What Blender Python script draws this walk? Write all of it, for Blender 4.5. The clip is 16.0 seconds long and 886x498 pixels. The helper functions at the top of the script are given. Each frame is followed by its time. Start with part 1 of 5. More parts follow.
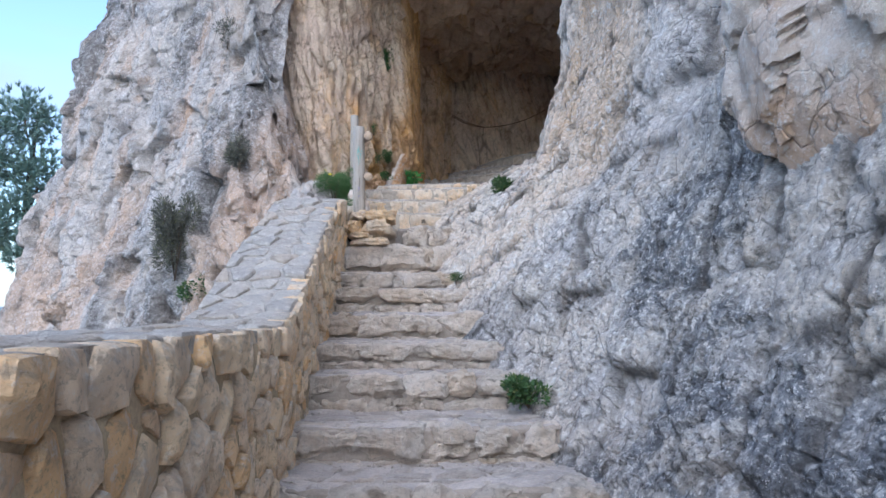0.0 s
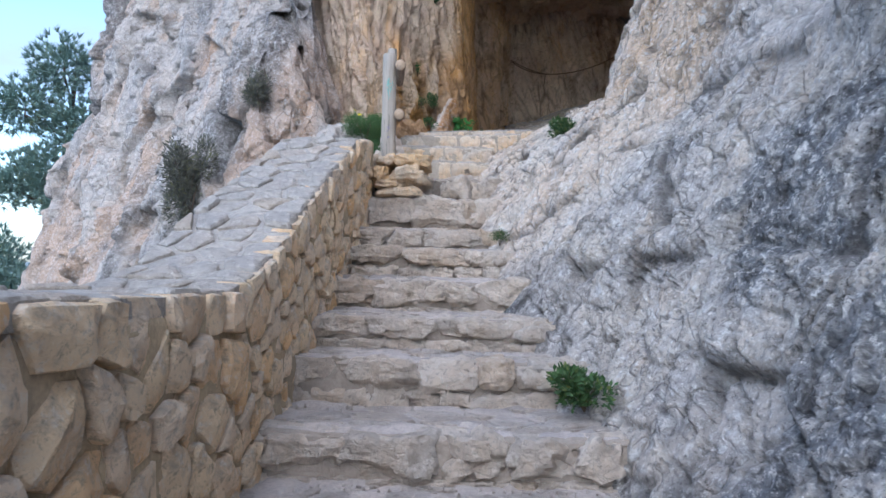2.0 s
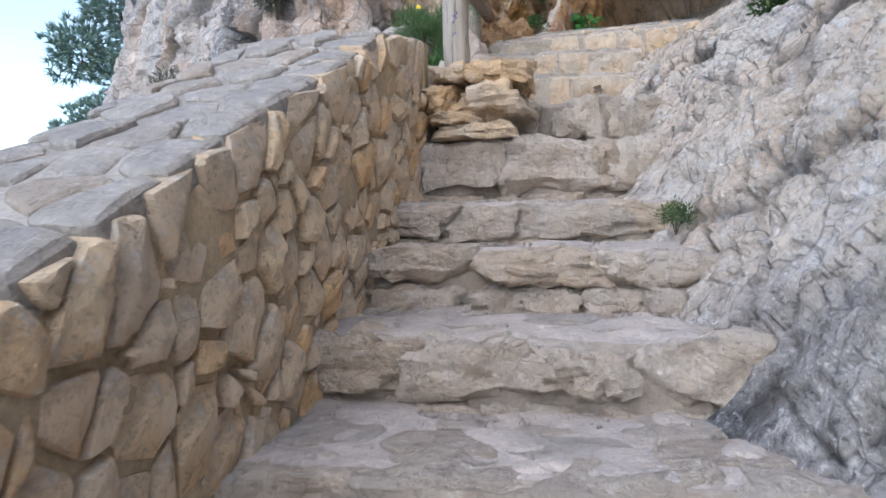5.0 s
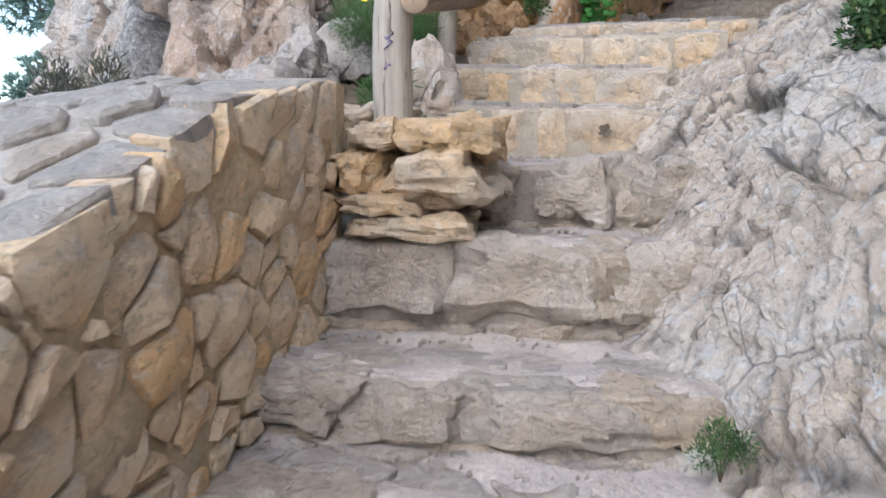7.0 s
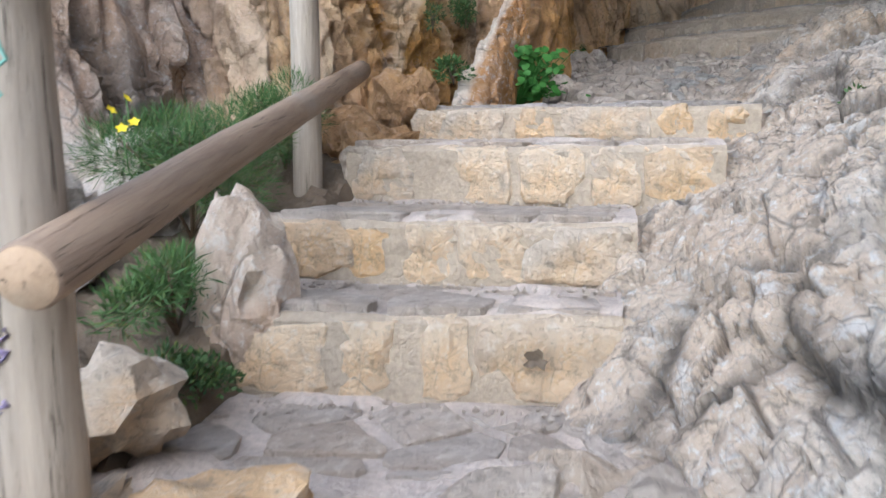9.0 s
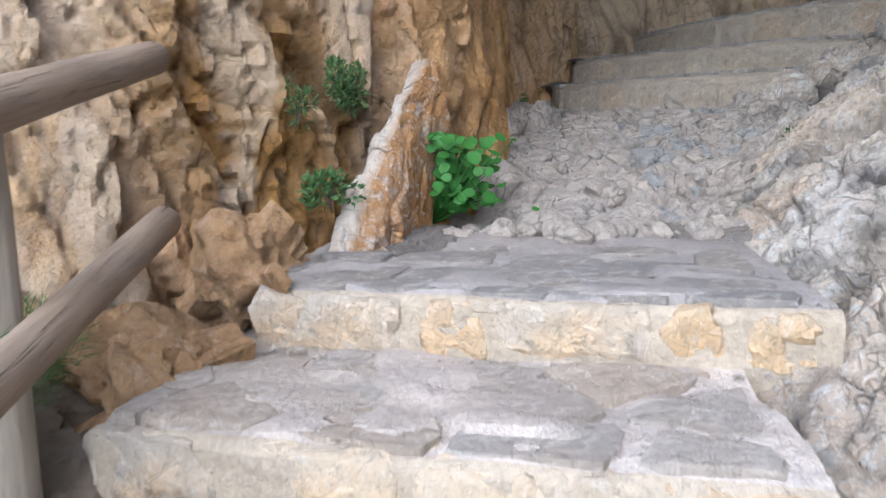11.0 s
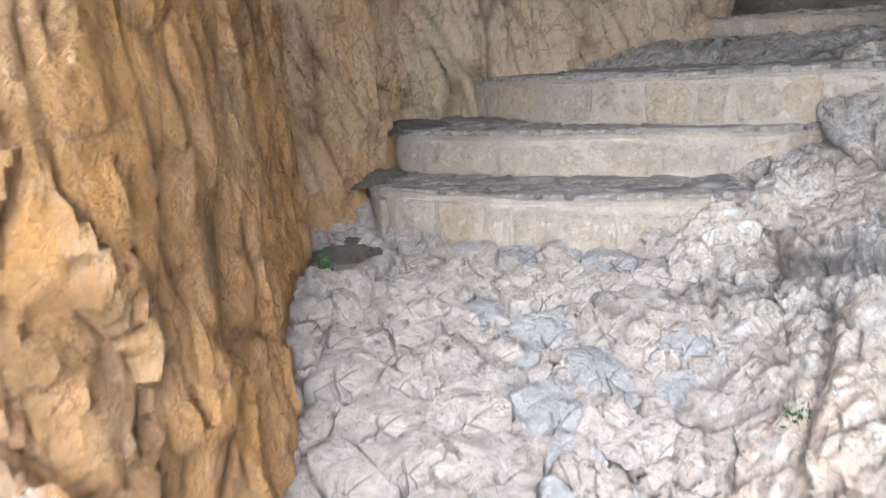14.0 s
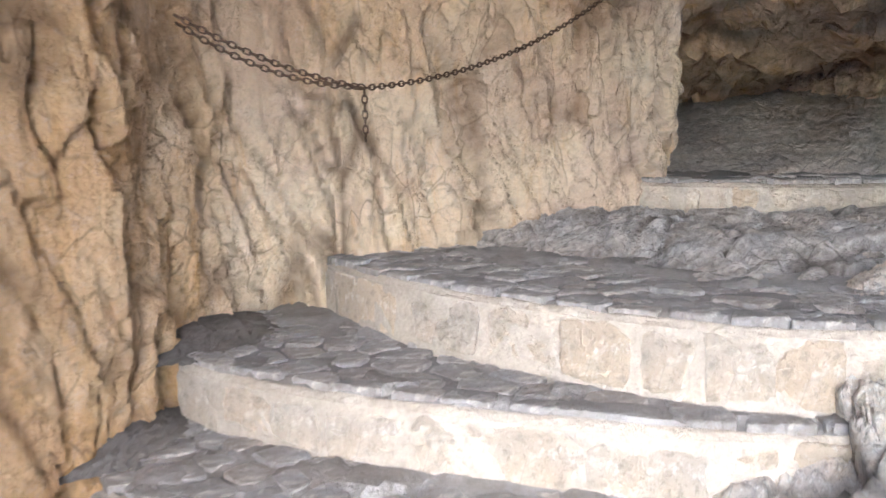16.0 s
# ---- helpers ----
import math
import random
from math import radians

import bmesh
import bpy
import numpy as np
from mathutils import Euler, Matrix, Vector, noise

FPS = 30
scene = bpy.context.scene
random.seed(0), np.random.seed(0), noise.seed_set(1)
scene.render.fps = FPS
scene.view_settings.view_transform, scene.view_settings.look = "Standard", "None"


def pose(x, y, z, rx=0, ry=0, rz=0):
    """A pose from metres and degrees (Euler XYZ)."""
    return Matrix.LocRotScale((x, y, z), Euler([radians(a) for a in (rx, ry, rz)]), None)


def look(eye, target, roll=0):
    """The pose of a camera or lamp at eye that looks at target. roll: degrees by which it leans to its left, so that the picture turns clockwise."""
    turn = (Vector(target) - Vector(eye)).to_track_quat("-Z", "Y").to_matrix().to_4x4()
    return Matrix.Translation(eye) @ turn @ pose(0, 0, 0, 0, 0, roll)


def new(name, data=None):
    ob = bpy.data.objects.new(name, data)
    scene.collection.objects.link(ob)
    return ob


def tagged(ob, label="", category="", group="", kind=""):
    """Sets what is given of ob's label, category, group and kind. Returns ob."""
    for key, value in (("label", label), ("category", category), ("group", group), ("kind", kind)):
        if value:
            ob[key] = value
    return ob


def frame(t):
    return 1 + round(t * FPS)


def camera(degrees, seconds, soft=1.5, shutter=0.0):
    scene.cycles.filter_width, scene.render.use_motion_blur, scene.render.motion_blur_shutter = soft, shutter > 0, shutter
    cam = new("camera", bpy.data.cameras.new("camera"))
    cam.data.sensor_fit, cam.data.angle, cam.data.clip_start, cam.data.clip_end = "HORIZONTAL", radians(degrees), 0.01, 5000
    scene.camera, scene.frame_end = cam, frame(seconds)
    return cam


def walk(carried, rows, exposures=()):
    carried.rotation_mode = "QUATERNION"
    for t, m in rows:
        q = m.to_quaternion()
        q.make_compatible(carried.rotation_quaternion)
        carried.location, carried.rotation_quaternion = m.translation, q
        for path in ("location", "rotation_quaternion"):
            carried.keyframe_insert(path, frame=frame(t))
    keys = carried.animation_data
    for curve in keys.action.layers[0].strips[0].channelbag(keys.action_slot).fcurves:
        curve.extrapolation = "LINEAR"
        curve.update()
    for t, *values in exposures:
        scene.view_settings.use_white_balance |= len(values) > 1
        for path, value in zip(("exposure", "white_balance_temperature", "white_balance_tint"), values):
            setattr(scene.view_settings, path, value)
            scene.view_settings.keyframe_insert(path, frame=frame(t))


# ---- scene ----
cam = camera(61.0, 16.0, shutter=0.25)
METRES, EYE, TILT, LEAN, TURN = 12.5, 1.3, 5.1, 0.0, 0.0
ROWS = [
    (0.0, 0.0, 0.0, 0.0, 0.0, 0.0, -0.0),
    (0.5, -0.0003, 0.0121, -0.0032, 1.21, -0.66, -0.22),
    (1.0, 0.0106, 0.0416, -0.0078, 2.48, -0.96, -0.6),
    (1.5, 0.0168, 0.0734, -0.0048, 3.96, -1.88, -0.87),
    (2.0, 0.013, 0.1038, -0.009, 4.79, -2.59, -1.14),
    (2.5, 0.0089, 0.1371, -0.0101, 6.57, -4.11, 0.44),
    (3.0, 0.0038, 0.1881, -0.006, 16.32, -4.45, -0.45),
    (5.5, -0.0036, 0.3553, 0.007, 13.44, -8.21, 1.77),
    (6.0, 0.0007, 0.3809, 0.0186, 14.48, -8.89, 0.78),
    (6.5, -0.0024, 0.4046, 0.0285, 15.14, -10.25, 0.2),
    (7.0, -0.0066, 0.4341, 0.0368, 14.6, -11.68, -0.31),
    (7.5, -0.0047, 0.4662, 0.0441, 14.15, -12.03, -0.2),
    (8.0, -0.0078, 0.4963, 0.0584, 13.46, -11.96, -0.08),
    (8.5, -0.0078, 0.5251, 0.0668, 12.06, -12.05, 0.26),
    (9.0, -0.0069, 0.5548, 0.0768, 11.72, -12.3, 0.89),
    (11.5, -0.0131, 0.6965, 0.1238, 5.95, -14.38, 2.16),
    (12.0, -0.0147, 0.7234, 0.1369, 4.57, -15.86, 3.03),
    (12.5, -0.0168, 0.749, 0.1462, 0.66, -16.88, 3.17),
    (13.0, -0.0062, 0.7734, 0.1554, -2.55, -17.84, 3.13),
    (13.5, -0.0022, 0.7982, 0.1627, -4.25, -18.5, 3.05),
    (14.0, -0.0035, 0.8278, 0.17, -6.21, -18.66, 2.73),
    (14.5, 0.0034, 0.8549, 0.1811, -7.89, -17.49, 1.99),
    (15.0, 0.0126, 0.8838, 0.1875, -7.92, -17.17, 1.35),
    (15.5, 0.0246, 0.9135, 0.1873, -9.76, -14.35, 0.17),
    (16.0, 0.0401, 0.9458, 0.1888, -11.65, -12.37, -0.66),
]
walk(cam, [(t, pose(0, 0, EYE, TILT, LEAN, TURN) @ pose(METRES * x, METRES * y, METRES * z, 90 + pitch, roll, yaw)) for t, x, y, z, yaw, pitch, roll in ROWS],
     exposures=[(0.0, 1.7, 5550, 9), (3.0, 1.72, 5550, 9), (5.5, 1.9, 6000, 9), (9.0, 2.28, 6150, 8), (11.5, 2.78, 5850, 7), (13.0, 3.22, 5850, 7), (14.0, 3.82, 6000, 9), (15.0, 4.3, 6100, 11), (16.0, 4.85, 6100, 11)])

# ---- light: soft veiled sun from behind and a bright hazy sky ----
SUN_EL, SUN_AZ = 44.0, 190.0
world = bpy.data.worlds.new("world")
scene.world = world
world.use_nodes = True
wn, wl = world.node_tree.nodes, world.node_tree.links
sky = wn.new("ShaderNodeTexSky")
sky.sky_type, sky.sun_disc = "NISHITA", False
sky.sun_elevation, sky.sun_rotation = radians(SUN_EL), radians(SUN_AZ)
sky.air_density, sky.dust_density, sky.ozone_density = 1.0, 1.3, 1.0
wn["Background"].inputs[1].default_value = 0.115
wtc = wn.new("ShaderNodeTexCoord")
wmap = wn.new("ShaderNodeMapping")
wmap.inputs["Scale"].default_value = (1.0, 1.0, 3.6)
wl.new(wtc.outputs["Generated"], wmap.inputs[0])
wcl = wn.new("ShaderNodeTexNoise")
wcl.inputs["Scale"].default_value, wcl.inputs["Detail"].default_value = 2.6, 6.0
wl.new(wmap.outputs[0], wcl.inputs[0])
wrmp = wn.new("ShaderNodeMapRange")
wrmp.inputs[1].default_value, wrmp.inputs[2].default_value, wrmp.inputs[4].default_value = 0.46, 0.74, 0.7
wl.new(wcl.outputs[0], wrmp.inputs[0])
wmix = wn.new("ShaderNodeMix")
wmix.data_type = "RGBA"
wmix.inputs["B"].default_value = (2.0, 2.05, 2.2, 1)
wl.new(wrmp.outputs[0], wmix.inputs["Factor"])
wl.new(sky.outputs[0], wmix.inputs["A"])
wl.new(wmix.outputs["Result"], wn["Background"].inputs[0])

sun = new("sun", bpy.data.lights.new("sun", "SUN"))
sun.data.energy, sun.data.angle, sun.data.color = 0.5, radians(85), (1.0, 0.97, 0.93)
sun_dir = Vector((math.sin(radians(SUN_AZ)) * math.cos(radians(SUN_EL)), math.cos(radians(SUN_AZ)) * math.cos(radians(SUN_EL)), math.sin(radians(SUN_EL))))
sun.matrix_world = look(sun_dir * 60, (0, 0, 0))


# ---- noise on arrays of points ----
def hashed(ix, iy, iz, seed):
    h = (ix.astype(np.int64) * 374761393 + iy.astype(np.int64) * 668265263 + iz.astype(np.int64) * 2147483647 + seed * 974634777) & 0xFFFFFFFF
    h = ((h ^ (h >> 13)) * 1274126177) & 0xFFFFFFFF
    h = ((h ^ (h >> 16)) * 2246822519) & 0xFFFFFFFF
    return ((h ^ (h >> 15)) & 0xFFFFFF) / float(0xFFFFFF)


def vnoise(P, size, seed=0):
    Q = P / size
    i = np.floor(Q)
    f = Q - i
    f = f * f * (3 - 2 * f)
    out = 0.0
    for a in (0, 1):
        for b in (0, 1):
            for c in (0, 1):
                w = (f[..., 0] if a else 1 - f[..., 0]) * (f[..., 1] if b else 1 - f[..., 1]) * (f[..., 2] if c else 1 - f[..., 2])
                out = out + w * hashed(i[..., 0] + a, i[..., 1] + b, i[..., 2] + c, seed)
    return out * 2 - 1


def fbm(P, size, octaves=4, seed=0):
    return sum(vnoise(P, size / 2 ** k, seed + k) * 0.5 ** k for k in range(octaves))


def facets(P, size, seed=0):
    """Broken-rock relief: each cell is a tilted plane. Gives the relief (about -1 to 1) and the nearness to a crack (0 to 1)."""
    Q = P / np.asarray(size)
    base = np.floor(Q)
    best, second, val = np.full(Q.shape[:-1], 9.0), np.full(Q.shape[:-1], 9.0), np.zeros(Q.shape[:-1])
    for a in (-1, 0, 1):
        for b in (-1, 0, 1):
            for c in (-1, 0, 1):
                i, j, k = base[..., 0] + a, base[..., 1] + b, base[..., 2] + c
                r = [hashed(i, j, k, seed + s) for s in range(7)]
                dx, dy, dz = Q[..., 0] - i - r[0], Q[..., 1] - j - r[1], Q[..., 2] - k - r[2]
                d = np.sqrt(dx * dx + dy * dy + dz * dz)
                v = (r[3] - 0.5) * dx * 2.2 + (r[4] - 0.5) * dy * 2.2 + (r[5] - 0.5) * dz * 2.2 + (r[6] - 0.5) * 1.1
                near = d < best
                second = np.where(near, best, np.minimum(second, d))
                val = np.where(near, v, val)
                best = np.where(near, d, best)
    return val, np.exp(-((second - best) / 0.07) ** 2)


def blurred(A, rounds=3):
    for _ in range(rounds):
        A = np.pad(A, 1, mode="edge")
        A = (A[1:-1, 1:-1] * 4 + A[:-2, 1:-1] + A[2:, 1:-1] + A[1:-1, :-2] + A[1:-1, 2:]) / 8
    return A


def step01(x, a, b):
    t = np.clip((x - a) / (b - a), 0, 1)
    return t * t * (3 - 2 * t)


def warp(P, amount, size, seed):
    return P + amount * np.stack([vnoise(P, size, seed + k) for k in (11, 12, 13)], -1)


# ---- material helpers ----
class Nodes:
    def __init__(self, name):
        self.m = bpy.data.materials.new(name)
        self.m.use_nodes = True
        self.n, self.l = self.m.node_tree.nodes, self.m.node_tree.links
        self.bsdf = self.n["Principled BSDF"]
        self.co = self.n.new("ShaderNodeTexCoord").outputs["Object"]

    def put(self, socket, v):
        if isinstance(v, bpy.types.NodeSocket):
            self.l.new(v, socket)
        else:
            socket.default_value = (*v, 1) if isinstance(v, tuple) and len(v) == 3 and socket.type == "RGBA" else v

    def scaled(self, x, y, z, co=None):
        k = self.n.new("ShaderNodeMapping")
        k.inputs["Scale"].default_value = (x, y, z)
        self.l.new(co or self.co, k.inputs[0])
        return k.outputs[0]

    def noise(self, scale, detail=5.0, rough=0.6, distort=0.0, co=None):
        k = self.n.new("ShaderNodeTexNoise")
        k.inputs["Scale"].default_value, k.inputs["Detail"].default_value = scale, detail
        k.inputs["Roughness"].default_value, k.inputs["Distortion"].default_value = rough, distort
        self.l.new(co or self.co, k.inputs[0])
        return k.outputs[0]

    def cracks(self, scale, co=None):
        k = self.n.new("ShaderNodeTexVoronoi")
        k.feature = "DISTANCE_TO_EDGE"
        k.inputs["Scale"].default_value = scale
        self.l.new(co or self.co, k.inputs["Vector"])
        return k.outputs[0]

    def bent(self, amount, scale):
        k = self.n.new("ShaderNodeTexNoise")
        k.inputs["Scale"].default_value, k.inputs["Detail"].default_value = scale, 3.0
        self.l.new(self.co, k.inputs[0])
        v = self.n.new("ShaderNodeVectorMath")
        v.operation = "MULTIPLY_ADD"
        v.inputs[1].default_value = (amount,) * 3
        self.l.new(k.outputs[1], v.inputs[0])
        self.l.new(self.co, v.inputs[2])
        return v.outputs[0]

    def broken(self, scale, co=None):
        """Rock split into small plates: a step of its own height for each, with a crease between. Gives height and crease."""
        k = self.n.new("ShaderNodeTexVoronoi")
        k.inputs["Scale"].default_value = scale
        self.l.new(co or self.co, k.inputs["Vector"])
        g = self.n.new("ShaderNodeSeparateColor")
        self.l.new(k.outputs["Color"], g.inputs[0])
        e = self.cracks(scale, co)
        return self.sums("ADD", self.sums("MULTIPLY", g.outputs[0], 0.5), self.span(e, 0.0, 0.16, 0.0, 0.6)), self.span(e, 0.03, 0.0)

    def span(self, x, a, b, c=0.0, d=1.0):
        k = self.n.new("ShaderNodeMapRange")
        for s, v in zip(k.inputs, (x, a, b, c, d)):
            self.put(s, v)
        return k.outputs[0]

    def mix(self, f, a, b, blend="MIX"):
        k = self.n.new("ShaderNodeMix")
        k.data_type, k.blend_type = "RGBA", blend
        self.put(k.inputs["Factor"], f)
        self.put(k.inputs["A"], a)
        self.put(k.inputs["B"], b)
        return k.outputs["Result"]

    def sums(self, op, a, b):
        k = self.n.new("ShaderNodeMath")
        k.operation = op
        self.put(k.inputs[0], a)
        self.put(k.inputs[1], b)
        return k.outputs[0]

    def attr(self, name):
        k = self.n.new("ShaderNodeAttribute")
        k.attribute_name = name
        return k.outputs["Fac"]

    def chance(self):
        return self.n.new("ShaderNodeObjectInfo").outputs["Random"]

    def done(self, colour, rough=0.85, bump=None, strength=0.5, dist=0.02):
        self.put(self.bsdf.inputs["Base Color"], colour)
        self.put(self.bsdf.inputs["Roughness"], rough)
        self.bsdf.inputs["Specular IOR Level"].default_value = 0.25
        if bump is not None:
            k = self.n.new("ShaderNodeBump")
            k.inputs["Strength"].default_value, k.inputs["Distance"].default_value = strength, dist
            self.l.new(bump, k.inputs["Height"])
            self.l.new(k.outputs[0], self.bsdf.inputs["Normal"])
        return self.m


def limestone(name, pale, grey, ochre, dark, flecks=0.5, pits=0.8, cracked=0.5, plates=1.0):
    """Weathered limestone. Mesh values: 'ochre' (iron stain), 'lichen' (dark crust), 0 to 1."""
    k = Nodes(name)
    bent = k.bent(0.14, 3.0)
    big = k.noise(0.8, 6, 0.62, 0.4)
    mid = k.noise(4.5, 9, 0.7, 0.4, bent)
    mott = k.noise(13.0, 9, 0.74, 0.35)
    fine = k.noise(38.0, 7, 0.72)
    grit = k.noise(120.0, 3, 0.7)
    streak = k.noise(2.4, 7, 0.68, 0.6, k.scaled(1, 1, 0.25))
    col = k.mix(k.span(k.sums("ADD", big, k.sums("MULTIPLY", mid, 0.6)), 0.7, 0.9), pale, grey)
    col = k.mix(k.span(streak, 0.54, 0.66, 0, 0.5), col, ochre)
    stain = k.sums("MULTIPLY", k.attr("ochre"), k.span(k.sums("ADD", mid, streak), 0.7, 1.0, 0.5, 1.0))
    col = k.mix(stain, col, k.mix(k.span(mott, 0.4, 0.62), ochre, (ochre[0] * 0.82, ochre[1] * 0.74, ochre[2] * 0.66)))
    crust = k.sums("MULTIPLY", k.attr("lichen"), k.span(k.sums("ADD", k.sums("MULTIPLY", mid, 1.3), big), 0.92, 1.2, 0.3, 1.0))
    col = k.mix(crust, col, k.mix(k.span(mott, 0.4, 0.6), dark, (dark[0] * 2.1, dark[1] * 2.1, dark[2] * 2.1)))
    col = k.mix(k.sums("MULTIPLY", k.span(mid, 0.55, 0.66, 0, 0.45), k.span(k.attr("lichen"), 0.0, 1.0, 0.3, 1.0)), col, (dark[0] * 1.1, dark[1] * 1.1, dark[2] * 1.1))
    worn = k.sums("MULTIPLY", k.span(k.attr("lichen"), 0.0, 1.0, 0.35, 1.0), pits)
    pit = k.sums("MULTIPLY", k.span(mott, 0.455, 0.37), worn)
    col = k.mix(pit, col, (dark[0] * 0.6, dark[1] * 0.55, dark[2] * 0.5))
    col = k.mix(k.span(mott, 0.545, 0.62, 0, flecks), col, (0.85, 0.82, 0.78))
    col = k.mix(k.span(fine, 0.555, 0.63, 0, flecks), col, (0.9, 0.87, 0.83))
    col = k.mix(k.sums("MULTIPLY", k.span(fine, 0.44, 0.36), worn), col, (dark[0] * 0.6, dark[1] * 0.55, dark[2] * 0.5))
    crack = k.cracks(2.6, k.bent(0.7, 2.6))
    veil = k.span(k.noise(1.7, 3), 0.47, 0.6)
    col = k.mix(k.sums("MULTIPLY", k.span(crack, 0.014, 0.0, 0, cracked), veil), col, (0.07, 0.06, 0.05))
    rift = k.sums("MULTIPLY", k.attr("crack"), k.span(k.noise(2.3, 4), 0.42, 0.6, 0.15, 0.85))
    col = k.mix(rift, col, (dark[0] * 0.5, dark[1] * 0.45, dark[2] * 0.4))
    h = k.sums("ADD", k.sums("MULTIPLY", mid, 1.0), k.sums("ADD", k.sums("MULTIPLY", mott, 1.0), k.sums("ADD", k.sums("MULTIPLY", fine, 0.4), k.sums("MULTIPLY", grit, 0.12))))
    h = k.sums("ADD", h, k.sums("MULTIPLY", k.span(crack, 0.04, 0.0), k.sums("MULTIPLY", veil, -0.8 * cracked)))
    p1, e1 = k.broken(5.5, k.scaled(1, 1, 0.6, k.bent(0.1, 3.0)))
    p2, e2 = k.broken(17.0, k.bent(0.03, 9.0))
    h = k.sums("ADD", h, k.sums("ADD", k.sums("MULTIPLY", p1, 0.4 * plates), k.sums("MULTIPLY", p2, 0.14 * plates)))
    col = k.mix(k.sums("MULTIPLY", k.sums("MULTIPLY", e1, k.span(k.noise(3.1, 3), 0.46, 0.6)), 0.6 * plates), col, (dark[0] * 0.5, dark[1] * 0.45, dark[2] * 0.4))
    col = k.mix(k.sums("MULTIPLY", k.sums("MULTIPLY", e2, k.span(mid, 0.46, 0.56)), 0.35 * plates), col, (dark[0] * 0.7, dark[1] * 0.65, dark[2] * 0.6))
    return k.done(col, 0.9, h, 1.0, 0.055)


def stone_mat(name, a, b, c, strength=0.9):
    """Single stones: each takes its own tone between three."""
    k = Nodes(name)
    r = k.chance()
    big = k.noise(2.6, 5, 0.6)
    mid = k.noise(8.0, 8, 0.7, 0.4, k.bent(0.1, 6.0))
    mott = k.noise(22.0, 8, 0.74, 0.3)
    fine = k.noise(70.0, 5, 0.7)
    col = k.mix(k.span(r, 0.0, 0.6), a, b)
    col = k.mix(k.span(r, 0.66, 0.95, 0, 0.75), col, c)
    col = k.mix(k.span(big, 0.5, 0.68, 0, 0.65), col, c)
    col = k.mix(k.span(mid, 0.53, 0.66, 0, 0.5), col, (0.36, 0.31, 0.26))
    col = k.mix(k.span(mid, 0.45, 0.34, 0, 0.4), col, (0.78, 0.72, 0.64))
    col = k.mix(k.span(mott, 0.545, 0.63, 0, 0.45), col, (0.82, 0.77, 0.7))
    col = k.mix(k.span(mott, 0.45, 0.38, 0, 0.45), col, (0.24, 0.2, 0.16))
    col = k.mix(k.span(fine, 0.4, 0.32, 0, 0.3), col, (0.16, 0.135, 0.11))
    p1, e1 = k.broken(9.0, k.scaled(1, 1, 1.5, k.bent(0.05, 6.0)))
    p2, e2 = k.broken(30.0, k.bent(0.015, 20.0))
    col = k.mix(k.sums("MULTIPLY", k.sums("MULTIPLY", e1, k.span(big, 0.5, 0.62)), 0.25), col, (0.14, 0.115, 0.09))
    h = k.sums("ADD", mid, k.sums("ADD", k.sums("MULTIPLY", mott, 0.8), k.sums("MULTIPLY", fine, 0.3)))
    h = k.sums("ADD", h, k.sums("ADD", k.sums("MULTIPLY", p1, 0.13 * strength), k.sums("MULTIPLY", p2, 0.07 * strength)))
    return k.done(col, 0.92, h, strength, 0.055)


def mortar_mat(name, a, b):
    k = Nodes(name)
    mid, fine, big = k.noise(7.0, 7, 0.65, 0.2), k.noise(60.0, 5, 0.7), k.noise(1.3, 5)
    col = k.mix(k.span(mid, 0.35, 0.65), a, b)
    col = k.mix(k.span(big, 0.5, 0.66, 0, 0.5), col, (0.24, 0.2, 0.16))
    col = k.mix(k.span(fine, 0.4, 0.7, 0, 0.4), col, (0.16, 0.14, 0.12))
    return k.done(col, 0.95, k.sums("ADD", mid, k.sums("MULTIPLY", fine, 0.5)), 0.8, 0.03)


def leaf_mat(name, a, b, dry=(0.2, 0.2, 0.06)):
    k = Nodes(name)
    g = k.n.new("ShaderNodeNewGeometry").outputs["Random Per Island"]
    col = k.mix(g, a, b)
    col = k.mix(k.span(g, 0.86, 1.0, 0, 0.7), col, dry)
    k.bsdf.inputs["Subsurface Weight"].default_value = 0.0
    return k.done(col, 0.55)


def wood_mat(name, a, b):
    k = Nodes(name)
    grain = k.noise(9.0, 8, 0.7, 0.4, k.scaled(6, 6, 0.45))
    check = k.noise(16.0, 5, 0.75, 0.2, k.scaled(3.4, 3.4, 0.16))
    col = k.mix(k.span(grain, 0.35, 0.65), a, b)
    col = k.mix(k.span(check, 0.6, 0.66, 0, 0.85), col, (0.05, 0.04, 0.03))
    col = k.mix(k.span(k.noise(2.5, 4), 0.52, 0.68, 0, 0.5), col, (0.3, 0.28, 0.25))
    return k.done(col, 0.75, k.sums("ADD", grain, k.sums("MULTIPLY", k.span(check, 0.58, 0.68), -1.2)), 0.5, 0.01)


def plain(name, colour, rough=0.6, metal=0.0):
    k = Nodes(name)
    n = k.noise(30.0, 5)
    k.bsdf.inputs["Metallic"].default_value = metal
    return k.done(k.mix(k.span(n, 0.3, 0.7), colour, (colour[0] * 0.65, colour[1] * 0.65, colour[2] * 0.65)), rough, n, 0.3, 0.004)


